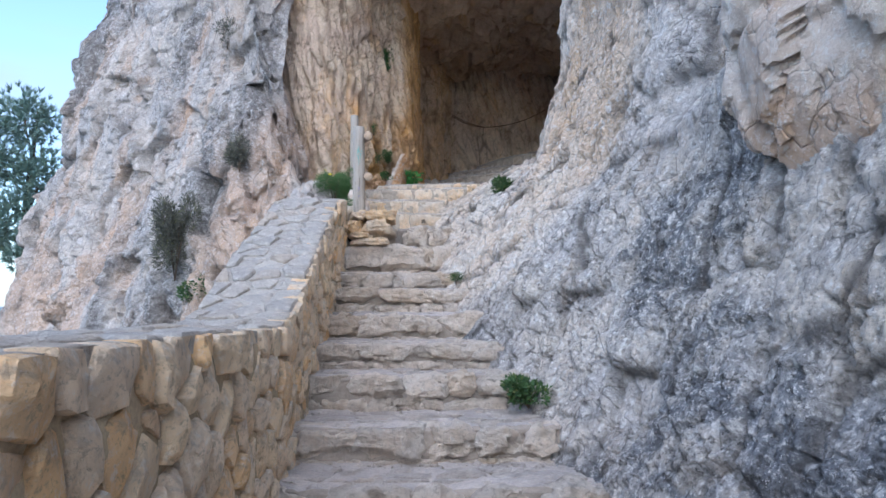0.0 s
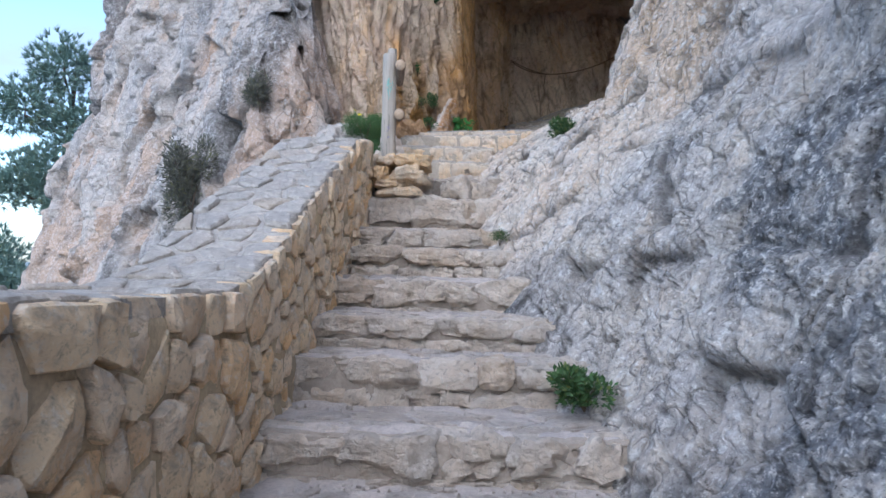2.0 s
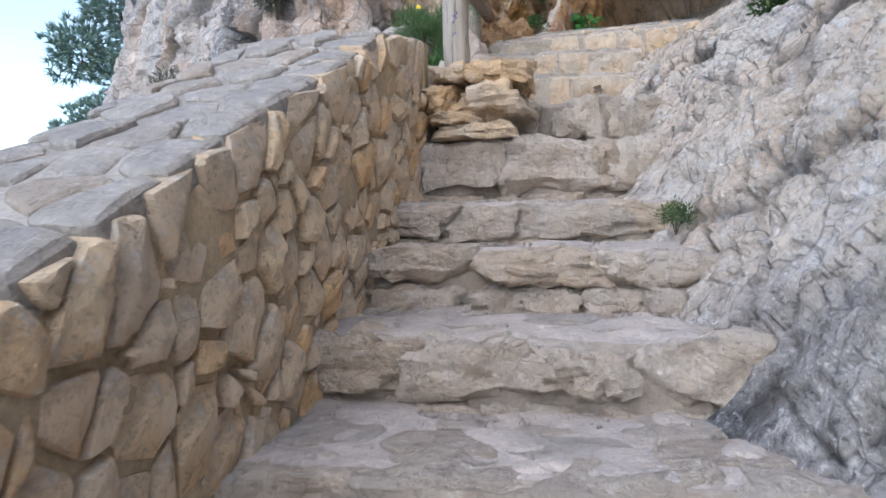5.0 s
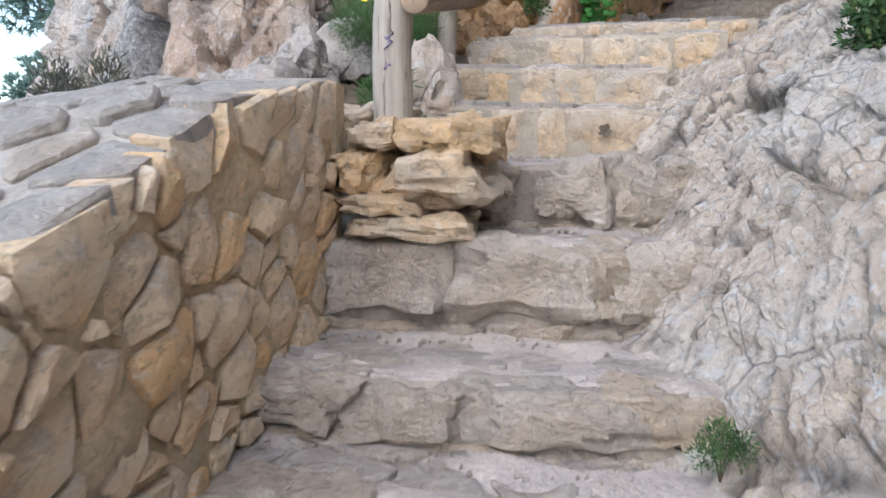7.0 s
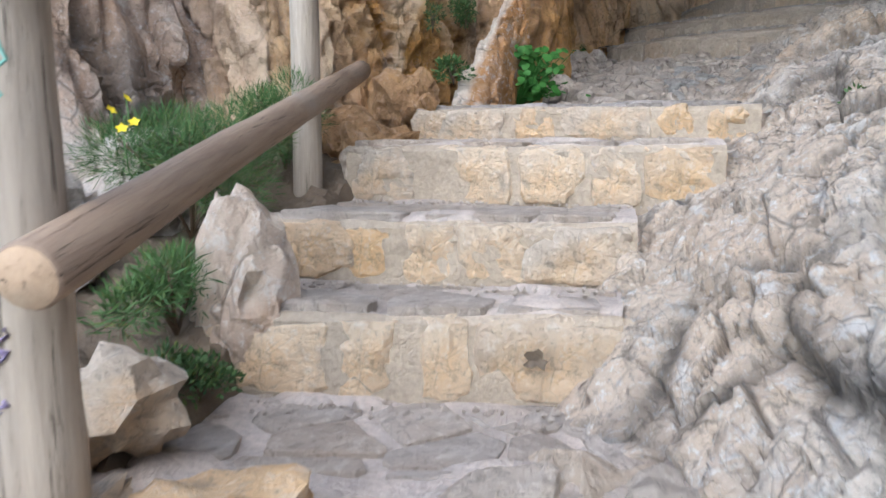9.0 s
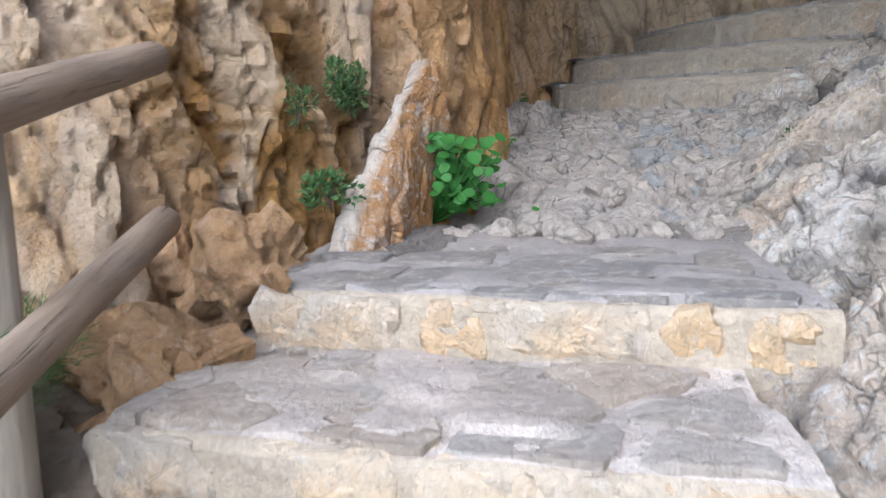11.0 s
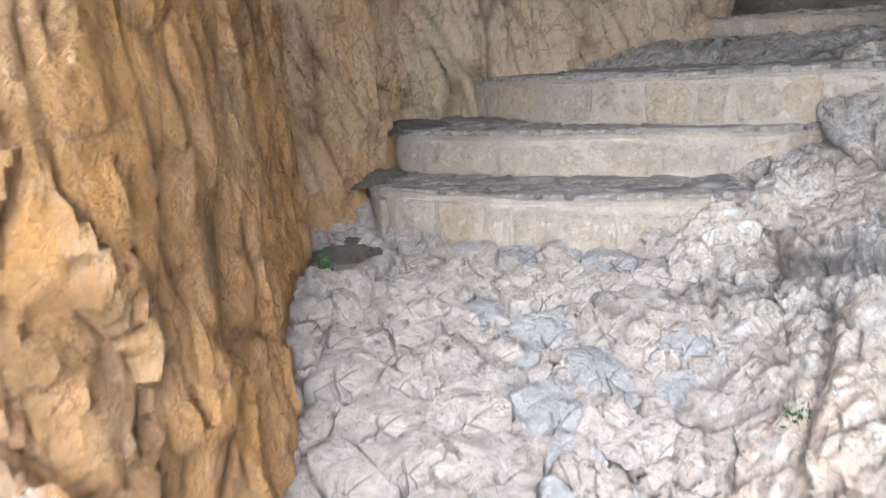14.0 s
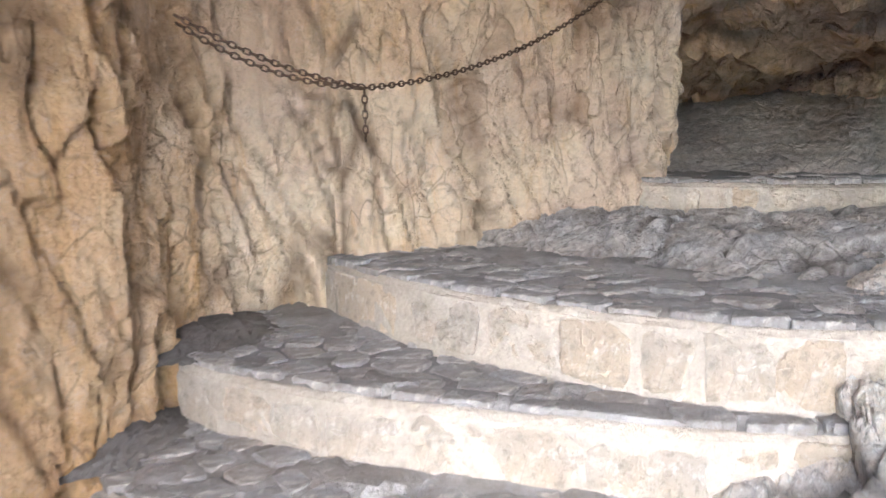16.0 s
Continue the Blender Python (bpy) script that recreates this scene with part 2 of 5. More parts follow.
M_RIGHT = limestone("rock_right", (0.82, 0.73, 0.63), (0.68, 0.625, 0.58), (0.80, 0.60, 0.41), (0.15, 0.154, 0.164), 0.85, 1.0)
M_CLIFF = limestone("rock_cliff", (0.66, 0.58, 0.51), (0.50, 0.46, 0.43), (0.70, 0.45, 0.28), (0.17, 0.16, 0.155), 0.5)
M_CAVE = limestone("rock_cave", (0.82, 0.66, 0.48), (0.72, 0.55, 0.42), (0.74, 0.41, 0.13), (0.26, 0.16, 0.09), 0.12, 0.4, 0.2, 0.7)
M_FLOOR = limestone("rock_floor", (0.7, 0.62, 0.55), (0.56, 0.52, 0.49), (0.62, 0.49, 0.38), (0.17, 0.16, 0.16), 0.35, 0.5)
M_FLOOR_BLUE = limestone("rock_floor_blue", (0.55, 0.545, 0.54), (0.46, 0.46, 0.46), (0.52, 0.48, 0.43), (0.16, 0.165, 0.175), 0.3, 0.5)
M_FIN = limestone("rock_fin", (0.86, 0.77, 0.67), (0.72, 0.6, 0.5), (0.6, 0.33, 0.14), (0.28, 0.19, 0.13), 0.6, 0.3, 0.5, 0.6)
M_STONE = stone_mat("wall_stone", (0.86, 0.65, 0.41), (0.8, 0.63, 0.45), (0.86, 0.53, 0.23), 0.8)
M_CAP = stone_mat("cap_stone", (0.56, 0.51, 0.45), (0.48, 0.44, 0.4), (0.56, 0.46, 0.36))
M_STEP = stone_mat("step_stone", (0.74, 0.64, 0.54), (0.58, 0.51, 0.44), (0.66, 0.52, 0.38), 0.95)
M_PAVE = stone_mat("paving_stone", (0.6, 0.53, 0.47), (0.5, 0.45, 0.41), (0.54, 0.44, 0.35))
M_PAVE_GREY = stone_mat("paving_grey", (0.4, 0.375, 0.36), (0.33, 0.31, 0.3), (0.42, 0.37, 0.33))
M_STEP2 = stone_mat("step_stone_warm", (0.78, 0.63, 0.46), (0.6, 0.52, 0.43), (0.84, 0.55, 0.27), 0.85)
M_STEP3 = stone_mat("step_stone_cream", (0.55, 0.47, 0.38), (0.5, 0.43, 0.355), (0.58, 0.45, 0.32))
M_MORTAR = mortar_mat("mortar", (0.50, 0.45, 0.39), (0.40, 0.36, 0.32))
M_MORTAR_OCHRE = mortar_mat("mortar_warm", (0.62, 0.47, 0.29), (0.46, 0.35, 0.22))
M_TREAD = mortar_mat("tread_mortar", (0.60, 0.52, 0.46), (0.44, 0.39, 0.36))
M_LANDING = mortar_mat("landing_stone", (0.43, 0.385, 0.365), (0.3, 0.275, 0.265))
M_TREAD_DARK = mortar_mat("tread_grey", (0.36, 0.335, 0.32), (0.25, 0.235, 0.225))
M_SOIL = mortar_mat("brown_soil", (0.19, 0.145, 0.105), (0.11, 0.085, 0.062))
M_FACE = mortar_mat("face_mortar", (0.44, 0.37, 0.305), (0.32, 0.27, 0.225))
M_FACE_WARM = mortar_mat("warm_face_mortar", (0.5, 0.42, 0.33), (0.42, 0.35, 0.27))
M_FACE_CREAM = mortar_mat("cream_mortar", (0.48, 0.41, 0.335), (0.42, 0.36, 0.3))
M_GRAVEL = mortar_mat("dark_gravel", (0.22, 0.2, 0.185), (0.12, 0.11, 0.1))
M_LEAF = leaf_mat("leaf_dark", (0.035, 0.075, 0.03), (0.07, 0.13, 0.04))
M_LEAF_BRIGHT = leaf_mat("leaf_bright", (0.025, 0.11, 0.02), (0.05, 0.17, 0.035), (0.07, 0.19, 0.04))
M_LEAF_GREY = leaf_mat("leaf_grey", (0.1, 0.1, 0.08), (0.15, 0.145, 0.115))
M_GRASS = leaf_mat("grass_blade", (0.045, 0.105, 0.035), (0.08, 0.16, 0.05))
# pine green paled towards blue: the air's haze is put into the colour
M_PINE_HAZED = leaf_mat("pine_needle_hazed", (0.17, 0.26, 0.23), (0.23, 0.32, 0.27))
M_TWIG = plain("twig", (0.14, 0.1, 0.07), 0.9)
M_BARK = plain("bark", (0.16, 0.12, 0.09), 0.95)
M_WOOD = wood_mat("weathered_wood", (0.42, 0.37, 0.31), (0.3, 0.26, 0.22))
M_WOOD_BROWN = wood_mat("brown_wood", (0.31, 0.235, 0.175), (0.22, 0.16, 0.12))
M_WOOD_END = wood_mat("cut_wood", (0.48, 0.36, 0.25), (0.4, 0.29, 0.2))
M_IRON = plain("rusty_iron", (0.12, 0.075, 0.05), 0.65, 0.6)
M_YELLOW = plain("yellow_petal", (0.75, 0.6, 0.03), 0.6)
M_PAINT = plain("turquoise_paint", (0.2, 0.46, 0.4), 0.7)
M_PURPLE = plain("purple_ink", (0.25, 0.21, 0.34), 0.6)


# ---- mesh helpers ----
def mesh_from(name, V, F, material, attrs=None, smooth=True):
    me = bpy.data.meshes.new(name)
    me.from_pydata([tuple(v) for v in V], [], [tuple(f) for f in F])
    me.materials.append(material)
    if smooth:
        me.shade_smooth()
    for key, values in (attrs or {}).items():
        a = me.attributes.new(key, "FLOAT", "POINT")
        a.data.foreach_set("value", np.ascontiguousarray(values, dtype=np.float32).ravel())
    return me


def grid_mesh(name, P, material, attrs=None, flip=False, crisp=28):
    nu, nv = P.shape[:2]
    idx = np.arange(nu * nv).reshape(nu, nv)
    F = np.stack([idx[:-1, :-1], idx[1:, :-1], idx[1:, 1:], idx[:-1, 1:]], -1).reshape(-1, 4)
    if flip:
        F = F[:, ::-1]
    me = bpy.data.meshes.new(name)
    me.vertices.add(nu * nv)
    me.vertices.foreach_set("co", np.ascontiguousarray(P, dtype=np.float32).ravel())
    me.loops.add(F.size)
    me.loops.foreach_set("vertex_index", np.ascontiguousarray(F, dtype=np.int32).ravel())
    me.polygons.add(len(F))
    me.polygons.foreach_set("loop_start", np.arange(0, F.size, 4, dtype=np.int32))
    me.update(calc_edges=True)
    me.materials.append(material)
    me.shade_smooth()
    if crisp:
        me.set_sharp_from_angle(angle=radians(crisp))
    for key, values in (attrs or {}).items():
        a = me.attributes.new(key, "FLOAT", "POINT")
        a.data.foreach_set("value", np.ascontiguousarray(values, dtype=np.float32).ravel())
    return me


def grid_normals(P):
    du, dv = np.gradient(P, axis=0), np.gradient(P, axis=1)
    n = np.cross(du, dv)
    return n / np.maximum(np.linalg.norm(n, axis=-1, keepdims=True), 1e-9)


def part(name, me, parent, label="", m=None, kind=""):
    ob = new(name, me)
    ob.parent = parent
    if m is not None:
        ob.matrix_basis = m
    return tagged(ob, label, kind=kind)


def curve(keys, values, x):
    """Smooth interpolation of a short table."""
    x = np.asarray(x, float)
    a = np.interp(x, keys, values)
    return (np.interp(x - 0.18, keys, values) + 2 * a + np.interp(x + 0.18, keys, values)) / 4


def polyline(points, spacing):
    p = np.array(points, float)
    s = np.r_[0, np.cumsum(np.linalg.norm(np.diff(p, axis=0), axis=1))]
    q = np.linspace(0, s[-1], max(2, int(s[-1] / spacing)))
    out = np.stack([np.interp(q, s, p[:, k]) for k in range(p.shape[1])], -1)
    return out, q / s[-1]


def softened(L, rounds):
    for _ in range(rounds):
        L[1:-1] = (L[:-2] + 2 * L[1:-1] + L[2:]) / 4
    return L


def tube(points, radii, sides=10, material=None, name="tube", caps=True, wobble=0.0):
    pts = [Vector(p) for p in points]
    V, F = [], []
    for i, p in enumerate(pts):
        d = (pts[min(i + 1, len(pts) - 1)] - pts[max(i - 1, 0)]).normalized()
        a = d.orthogonal().normalized() if abs(d.z) > 0.9 else d.cross(Vector((0, 0, 1))).normalized()
        b = d.cross(a)
        for k in range(sides):
            w = 2 * math.pi * k / sides
            r = radii[i] * (1 + wobble * (noise.noise(Vector((k * 1.7, i * 0.6, sides))))) 
            V.append(p + a * (math.cos(w) * r) + b * (math.sin(w) * r))
    for i in range(len(pts) - 1):
        for k in range(sides):
            F.append((i * sides + k, i * sides + (k + 1) % sides, (i + 1) * sides + (k + 1) % sides, (i + 1) * sides + k))
    if caps:
        F.append(tuple(range(sides))[::-1])
        F.append(tuple((len(pts) - 1) * sides + k for k in range(sides)))
    return mesh_from(name, V, F, material)


def clip_half(poly, px, py, nx, ny):
    out = []
    for (ax, ay), (bx, by) in zip(poly, poly[1:] + poly[:1]):
        da, db = (ax - px) * nx + (ay - py) * ny, (bx - px) * nx + (by - py) * ny
        if da <= 0:
            out.append((ax, ay))
        if (da < 0 < db) or (db < 0 < da):
            t = da / (da - db)
            out.append((ax + (bx - ax) * t, ay + (by - ay) * t))
    return out


def cells(points, bound, gap, weights=None):
    """Voronoi cells of 2D points inside a convex polygon, each shrunk by a joint; a weight makes a cell larger."""
    weights = weights or [0.0] * len(points)
    res = []
    for i, (x, y) in enumerate(points):
        poly = list(bound)
        near = sorted(range(len(points)), key=lambda j: (points[j][0] - x) ** 2 + (points[j][1] - y) ** 2)[1:16]
        for j in near:
            qx, qy = points[j]
            d = math.hypot(qx - x, qy - y) or 1e-6
            nx, ny = (qx - x) / d, (qy - y) / d
            half = (d + (weights[i] - weights[j]) / d) / 2 - gap / 2
            poly = clip_half(poly, x + nx * half, y + ny * half, nx, ny)
            if len(poly) < 3:
                break
        if len(poly) >= 3:
            res.append(poly)
    return res


def scatter(w, h, size, rng, stretch=1.4):
    """Jittered rows of points over w x h, wider than high by stretch."""
    pts, y, row = [], 0.0, 0
    while y < h:
        rh = size * rng.uniform(0.75, 1.25) / stretch ** 0.5
        x = -rng.uniform(0, size)
        while x < w + size:
            cw = size * stretch ** 0.5 * rng.uniform(0.55, 1.5)
            pts.append((x + cw / 2, y + rh / 2 + rng.uniform(-0.3, 0.3) * rh))
            x += cw
        y += rh
    return [p for p in pts if -0.1 * size < p[0] < w + 0.1 * size and -0.1 * size < p[1] < h + 0.1 * size]


def stone_piece(name, poly, back, proud, rng, material, inset=0.2, warped=0.3):
    """A stone with an outline in its own x-y plane, rough face along +z; origin at its middle. Gives mesh and middle."""
    cx, cy = sum(p[0] for p in poly) / len(poly), sum(p[1] for p in poly) / len(poly)
    q = [(x - cx, y - cy) for x, y in poly]
    cut = [f for (ax, ay), (bx, by) in zip(q, q[1:] + q[:1]) for f in ((ax * 0.93 + bx * 0.07, ay * 0.93 + by * 0.07), (ax * 0.5 + bx * 0.5, ay * 0.5 + by * 0.5), (ax * 0.07 + bx * 0.93, ay * 0.07 + by * 0.93))]
    size = max(math.hypot(x, y) for x, y in q)
    ring = [cut[0]]
    for c in cut[1:]:
        if math.hypot(c[0] - ring[-1][0], c[1] - ring[-1][1]) > 0.16 * size:
            ring.append(c)
    ring = np.array(ring)
    count = len(ring)
    tilt = [(rng.uniform(-1, 1) * warped, rng.uniform(-1, 1) * warped, rng.uniform(0.85, 1.3) * proud) for _ in range(4)]
    levels = ((1.0, -back), (1.0, 0.5 * proud), (1 - inset * 0.5, 0.9 * proud), (0.66 - inset * 0.2, 1.0 * proud), (0.33, 1.05 * proud))
    V = np.concatenate([np.concatenate([ring * k, np.full((count, 1), z)], 1) for k, z in levels] + [np.array([[0.0, 0.0, proud * 1.06]])])
    seed, off = rng.randrange(1000), rng.uniform(0, 50)
    n1, n2 = vnoise(V + off, 0.07, seed), vnoise(V + off, 0.03, seed + 1)
    high = V[:, 2] > 0.01 * proud
    # the face is broken along a few planes
    plane = np.min([a * V[:, 0] + b * V[:, 1] + c for a, b, c in tilt], axis=0)
    V[:, 2] = np.where(high, np.minimum(V[:, 2], np.maximum(plane, 0.15 * proud)) + proud * (0.16 * n1 + 0.1 * n2), V[:, 2])
    V[:, :2] *= (1 + (0.05 * n1 + 0.05 * n2 - 0.02) * high)[:, None]
    F = [(a * count + i, a * count + (i + 1) % count, (a + 1) * count + (i + 1) % count, (a + 1) * count + i) for a in range(4) for i in range(count)]
    F += [(4 * count + i, 4 * count + (i + 1) % count, 5 * count) for i in range(count)]
    me = mesh_from(name, V.tolist(), F, material)
    me.set_sharp_from_angle(angle=radians(13))
    return me, (cx, cy)


def cube_grid(n):
    """Corners and faces of a cube's surface, n parts along each edge."""
    index, V, F = {}, [], []

    def corner(c):
        if c not in index:
            index[c] = len(V)
            V.append([2 * a / n - 1 for a in c])
        return index[c]

    for axis in range(3):
        u, w = (axis + 1) % 3, (axis + 2) % 3
        for side in (0, n):
            for a in range(n):
                for b in range(n):
                    quad = []
                    for da, db in ((0, 0), (1, 0), (1, 1), (0, 1)):
                        c = [0, 0, 0]
                        c[axis], c[u], c[w] = side, a + da, b + db
                        quad.append(corner(tuple(c)))
                    F.append(tuple(quad if side else quad[::-1]))
    return np.array(V), F


CUBE_V, CUBE_F = cube_grid(8)


def block_stone(name, w, d, h, r, material, round_by=7.0, chip=0.2, rough=0.06, skew=0.12):
    """A rough hewn stone of w x d x h about its own middle; chipped along a few planes."""
    c = CUBE_V
    V = c / (np.sum(np.abs(c) ** round_by, axis=1) ** (1 / round_by))[:, None]
    for _ in range(7):
        q = np.array([r.gauss(0, 1), r.gauss(0, 1), r.gauss(0, 1)])
        q /= np.linalg.norm(q)
        reach = (1.0 - chip * r.uniform(0.2, 1.0)) * np.abs(q).sum() * 0.86
        over = np.maximum(V @ q - reach, 0)
        V = V - over[:, None] * q[None, :]
    sx, sz, tw = r.uniform(-skew, skew), r.uniform(-skew, skew), r.uniform(-skew, skew)
    x, y, z = V[:, 0].copy(), V[:, 1].copy(), V[:, 2].copy()
    V[:, 0] = x * (1 + sx * z) + tw * z * 0.6
    V[:, 2] = z * (1 + sz * x)
    V = V * np.array([w, d, h]) / 2
    off = r.uniform(0, 60)
    size = min(w, d, h)
    seed = r.randrange(1000)
    f1, c1 = facets(V + off, size * 0.75, seed)
    f2, _ = facets(V + off, size * 0.3, seed + 9)
    lift = rough * size * (1.5 * f1 + 0.6 * f2 - 0.5 * c1)
    V = V + lift[:, None] * c / np.linalg.norm(c, axis=1)[:, None] + (0.4 * rough * size) * np.stack([vnoise(V + off, size * 0.5, k) for k in range(3)], -1)
    me = mesh_from(name, V.tolist(), CUBE_F, material)
    me.set_sharp_from_angle(angle=radians(16))
    return me


def boulder_mesh(name, size, seed, material, cuts=2, rough=0.25):
    bm = bmesh.new()
    bmesh.ops.create_icosphere(bm, subdivisions=cuts, radius=1.0)
    P = np.array([v.co[:] for v in bm.verts])
    f, _ = facets(P + seed * 3.7, 0.9, seed)
    f2, _ = facets(P + seed * 1.3, 0.4, seed + 50)
    r = 1 + rough * f + 0.4 * rough * f2 + 0.15 * vnoise(P + seed, 0.8, seed)
    for v, k in zip(bm.verts, r):
        v.co = Vector((v.co.x * size[0], v.co.y * size[1], v.co.z * size[2])) * k
    me = bpy.data.meshes.new(name)
    bm.to_mesh(me)
    bm.free()
    me.materials.append(material)
    me.shade_smooth()
    me.set_sharp_from_angle(angle=radians(30))
    for key in ("ochre", "lichen"):
        a = me.attributes.new(key, "FLOAT", "POINT")
        a.data.foreach_set("value", np.full(len(me.vertices), 0.15 if material != M_CAVE else 0.7, dtype=np.float32))
    return me


# ---- the rock: right-hand slope and wall ----
RY = [-4, 2, 4, 5, 6, 7, 8, 8.6, 9.2, 10, 11.5, 12.8, 13.6, 14.6]
R_BASE_X = [1.3, 1.15, 0.8, 0.62, 0.32, 0.14, 0.12, -0.06, 0.06, 0.42, 0.7, 1.05, 1.8, 3.2]
R_BASE_Z = [-0.1, 0.0, 0.3, 0.6, 1.2, 1.6, 2.15, 2.38, 2.7, 2.98, 3.15, 3.5, 4.05, 4.2]
R_D = {1: [0.3, 0.3, 0.32, 0.3, 0.28, 0.23, 0.22, 0.28, 0.36, 0.25, 0.2, 0.3, 0.2, 0.2],
       2: [0.5, 0.55, 0.58, 0.5, 0.58, 0.6, 0.52, 0.66, 0.72, 0.7, 0.7, 0.68, 0.5, 0.4],
       3: [0.8, 0.85, 0.95, 0.88, 0.9, 1.06, 0.92, 1.08, 1.25, 1.5, 1.5, 1.4, 1.0, 0.8],
       4: [1.0, 1.05, 1.15, 1.15, 1.2, 1.36, 1.22, 1.22, 1.6, 2.2, 2.3, 2.1, 1.6, 1.2],
       5: [1.2, 1.3, 1.6, 1.6, 1.6, 1.65, 1.45, 1.25, 1.9, 2.6, 2.6, 2.4, 1.9, 1.6]}
R_H = {1: [0.6, 0.6, 0.55, 0.5, 0.25, 0.35, 0.15, 0.13, 0.12, 0.12, 0.25, 0.25, 0.15, 0.15],
       2: [1.3, 1.3, 1.2, 1.05, 0.55, 0.85, 0.45, 0.42, 0.28, 0.25, 0.42, 0.48, 0.25, 0.2],
       3: [2.2, 2.2, 2.1, 1.9, 1.1, 1.38, 0.8, 0.78, 0.6, 0.6, 0.75, 0.8, 0.35, 0.4],
       4: [3.6, 3.6, 3.4, 3.1, 2.2, 2.4, 1.8, 1.7, 1.4, 1.4, 1.5, 1.4, 0.8, 0.9],
       5: [6.2, 6.2, 6.2, 6, 5.8, 5.6, 5.4, 5.2, 3.6, 3.3, 3.2, 2.9, 2.4, 2.3]}


def broad(keys, values, x):
    return sum(np.interp(x + o, keys, values) for o in (-0.6, -0.4, -0.2, 0.0, 0.2, 0.4, 0.6)) / 7


def right_rock():
    ys = np.r_[np.arange(-4, 2.5, 0.08), np.arange(2.5, 6.0, 0.022), np.arange(6.0, 14.6, 0.016)]
    v = np.r_[np.linspace(0, 3, 165)[:-1], np.linspace(3, 4, 36)[:-1], np.linspace(4, 5, 50)]
    k = np.arange(-1, 6)
    D = np.stack([np.full(len(ys), -0.45), np.zeros(len(ys))] + [broad(RY, R_D[i], ys) for i in range(1, 6)], 1)
    H = np.stack([np.full(len(ys), -0.5), np.zeros(len(ys))] + [broad(RY, R_H[i], ys) for i in range(1, 6)], 1)
    v = np.r_[np.linspace(-1, 0, 12)[:-1], v]
    d = np.stack([np.interp(v, k, row) for row in D])
    h = np.stack([np.interp(v, k, row) for row in H])
    for _ in range(6):
        d[:, 1:-1] = (d[:, :-2] + 2 * d[:, 1:-1] + d[:, 2:]) / 4
        h[:, 1:-1] = (h[:, :-2] + 2 * h[:, 1:-1] + h[:, 2:]) / 4
    P = np.stack([curve(RY, R_BASE_X, ys)[:, None] + d, np.repeat(ys[:, None], len(v), 1), curve(RY, R_BASE_Z, ys)[:, None] + h], -1)
    N = grid_normals(P)
    if N[len(ys) // 2, 60, 0] > 0:
        N = -N
    W = warp(P, 0.12, 0.6, 5)
    f1, c1 = facets(W, (0.55, 0.6, 0.75), 21)
    f2, c2 = facets(W, (0.17, 0.17, 0.27), 22)
    f3, _ = facets(W, 0.06, 23)
    f1, f2 = blurred(f1, 2), f2
    calm = 0.35 + 0.65 * step01(v, 0.1, 1.2)[None, :]
    outer = 1 - step01(ys, 7.6, 8.6)[:, None]
    amp = calm * (0.07 * f1 + 0.07 * fbm(P, 1.4, 3, 3)) + (0.026 * f2 * (1 - 0.3 * outer) + 0.012 * f3) - 0.03 * c1 * calm - 0.018 * c2
    pits, _ = facets(W, 0.11, 24)
    amp = amp + 0.012 * pits + outer * 0.02 * fbm(P * np.array([1, 1, 0.5]), 0.3, 4, 29)
    # hollow under and beside it
    g = np.exp(-(((P[..., 1] - 4.9) / 0.5) ** 2)) * step01(P[..., 2], 2.6, 3.0) * (1 - step01(P[..., 2], 3.6, 4.4))
    amp = amp - 0.25 * g
    P = P + N * amp[..., None]
    edge = 6.25 + 0.5 * fbm(P, 0.9, 3, 8) - 0.25 * (P[..., 2] - 2.0)
    lichen = (1 - step01(P[..., 1], edge - 0.5, edge + 0.4)) * (0.3 + 0.7 * step01(fbm(P, 0.9, 4, 33), -0.35, 0.15)) * (1 - 0.75 * np.exp(-(((P[..., 1] - 5.6 - 0.25 * fbm(P, 0.7, 2, 4)) / 0.3) ** 2)) * step01(P[..., 2], 1.9, 2.4))
    lichen = lichen * (1 - 0.75 * step01(P[..., 2] + 0.5 * fbm(P, 1.0, 3, 66), 2.1, 2.8))
    ochre = 0.4 * step01(P[..., 1], 6.2, 7.0) * step01(fbm(P, 0.5, 3, 58), -0.3, 0.4) + 0.75 * step01(P[..., 1], 5.5, 6.3) * (1 - step01(P[..., 1], 7.9, 8.5)) * step01(P[..., 2] + 0.4 * fbm(P, 0.8, 3, 55), 2.35, 2.95)
    ob = new("rock_wall_east", grid_mesh("rock_wall_east", P, M_RIGHT, {"ochre": ochre, "lichen": np.clip(lichen, 0, 1), "crack": np.maximum(c1, 0.8 * c2)}))
    return tagged(ob, "grey lichen-crusted limestone slope rising beside the stairs", "rock wall", kind="structure")


right_rock()


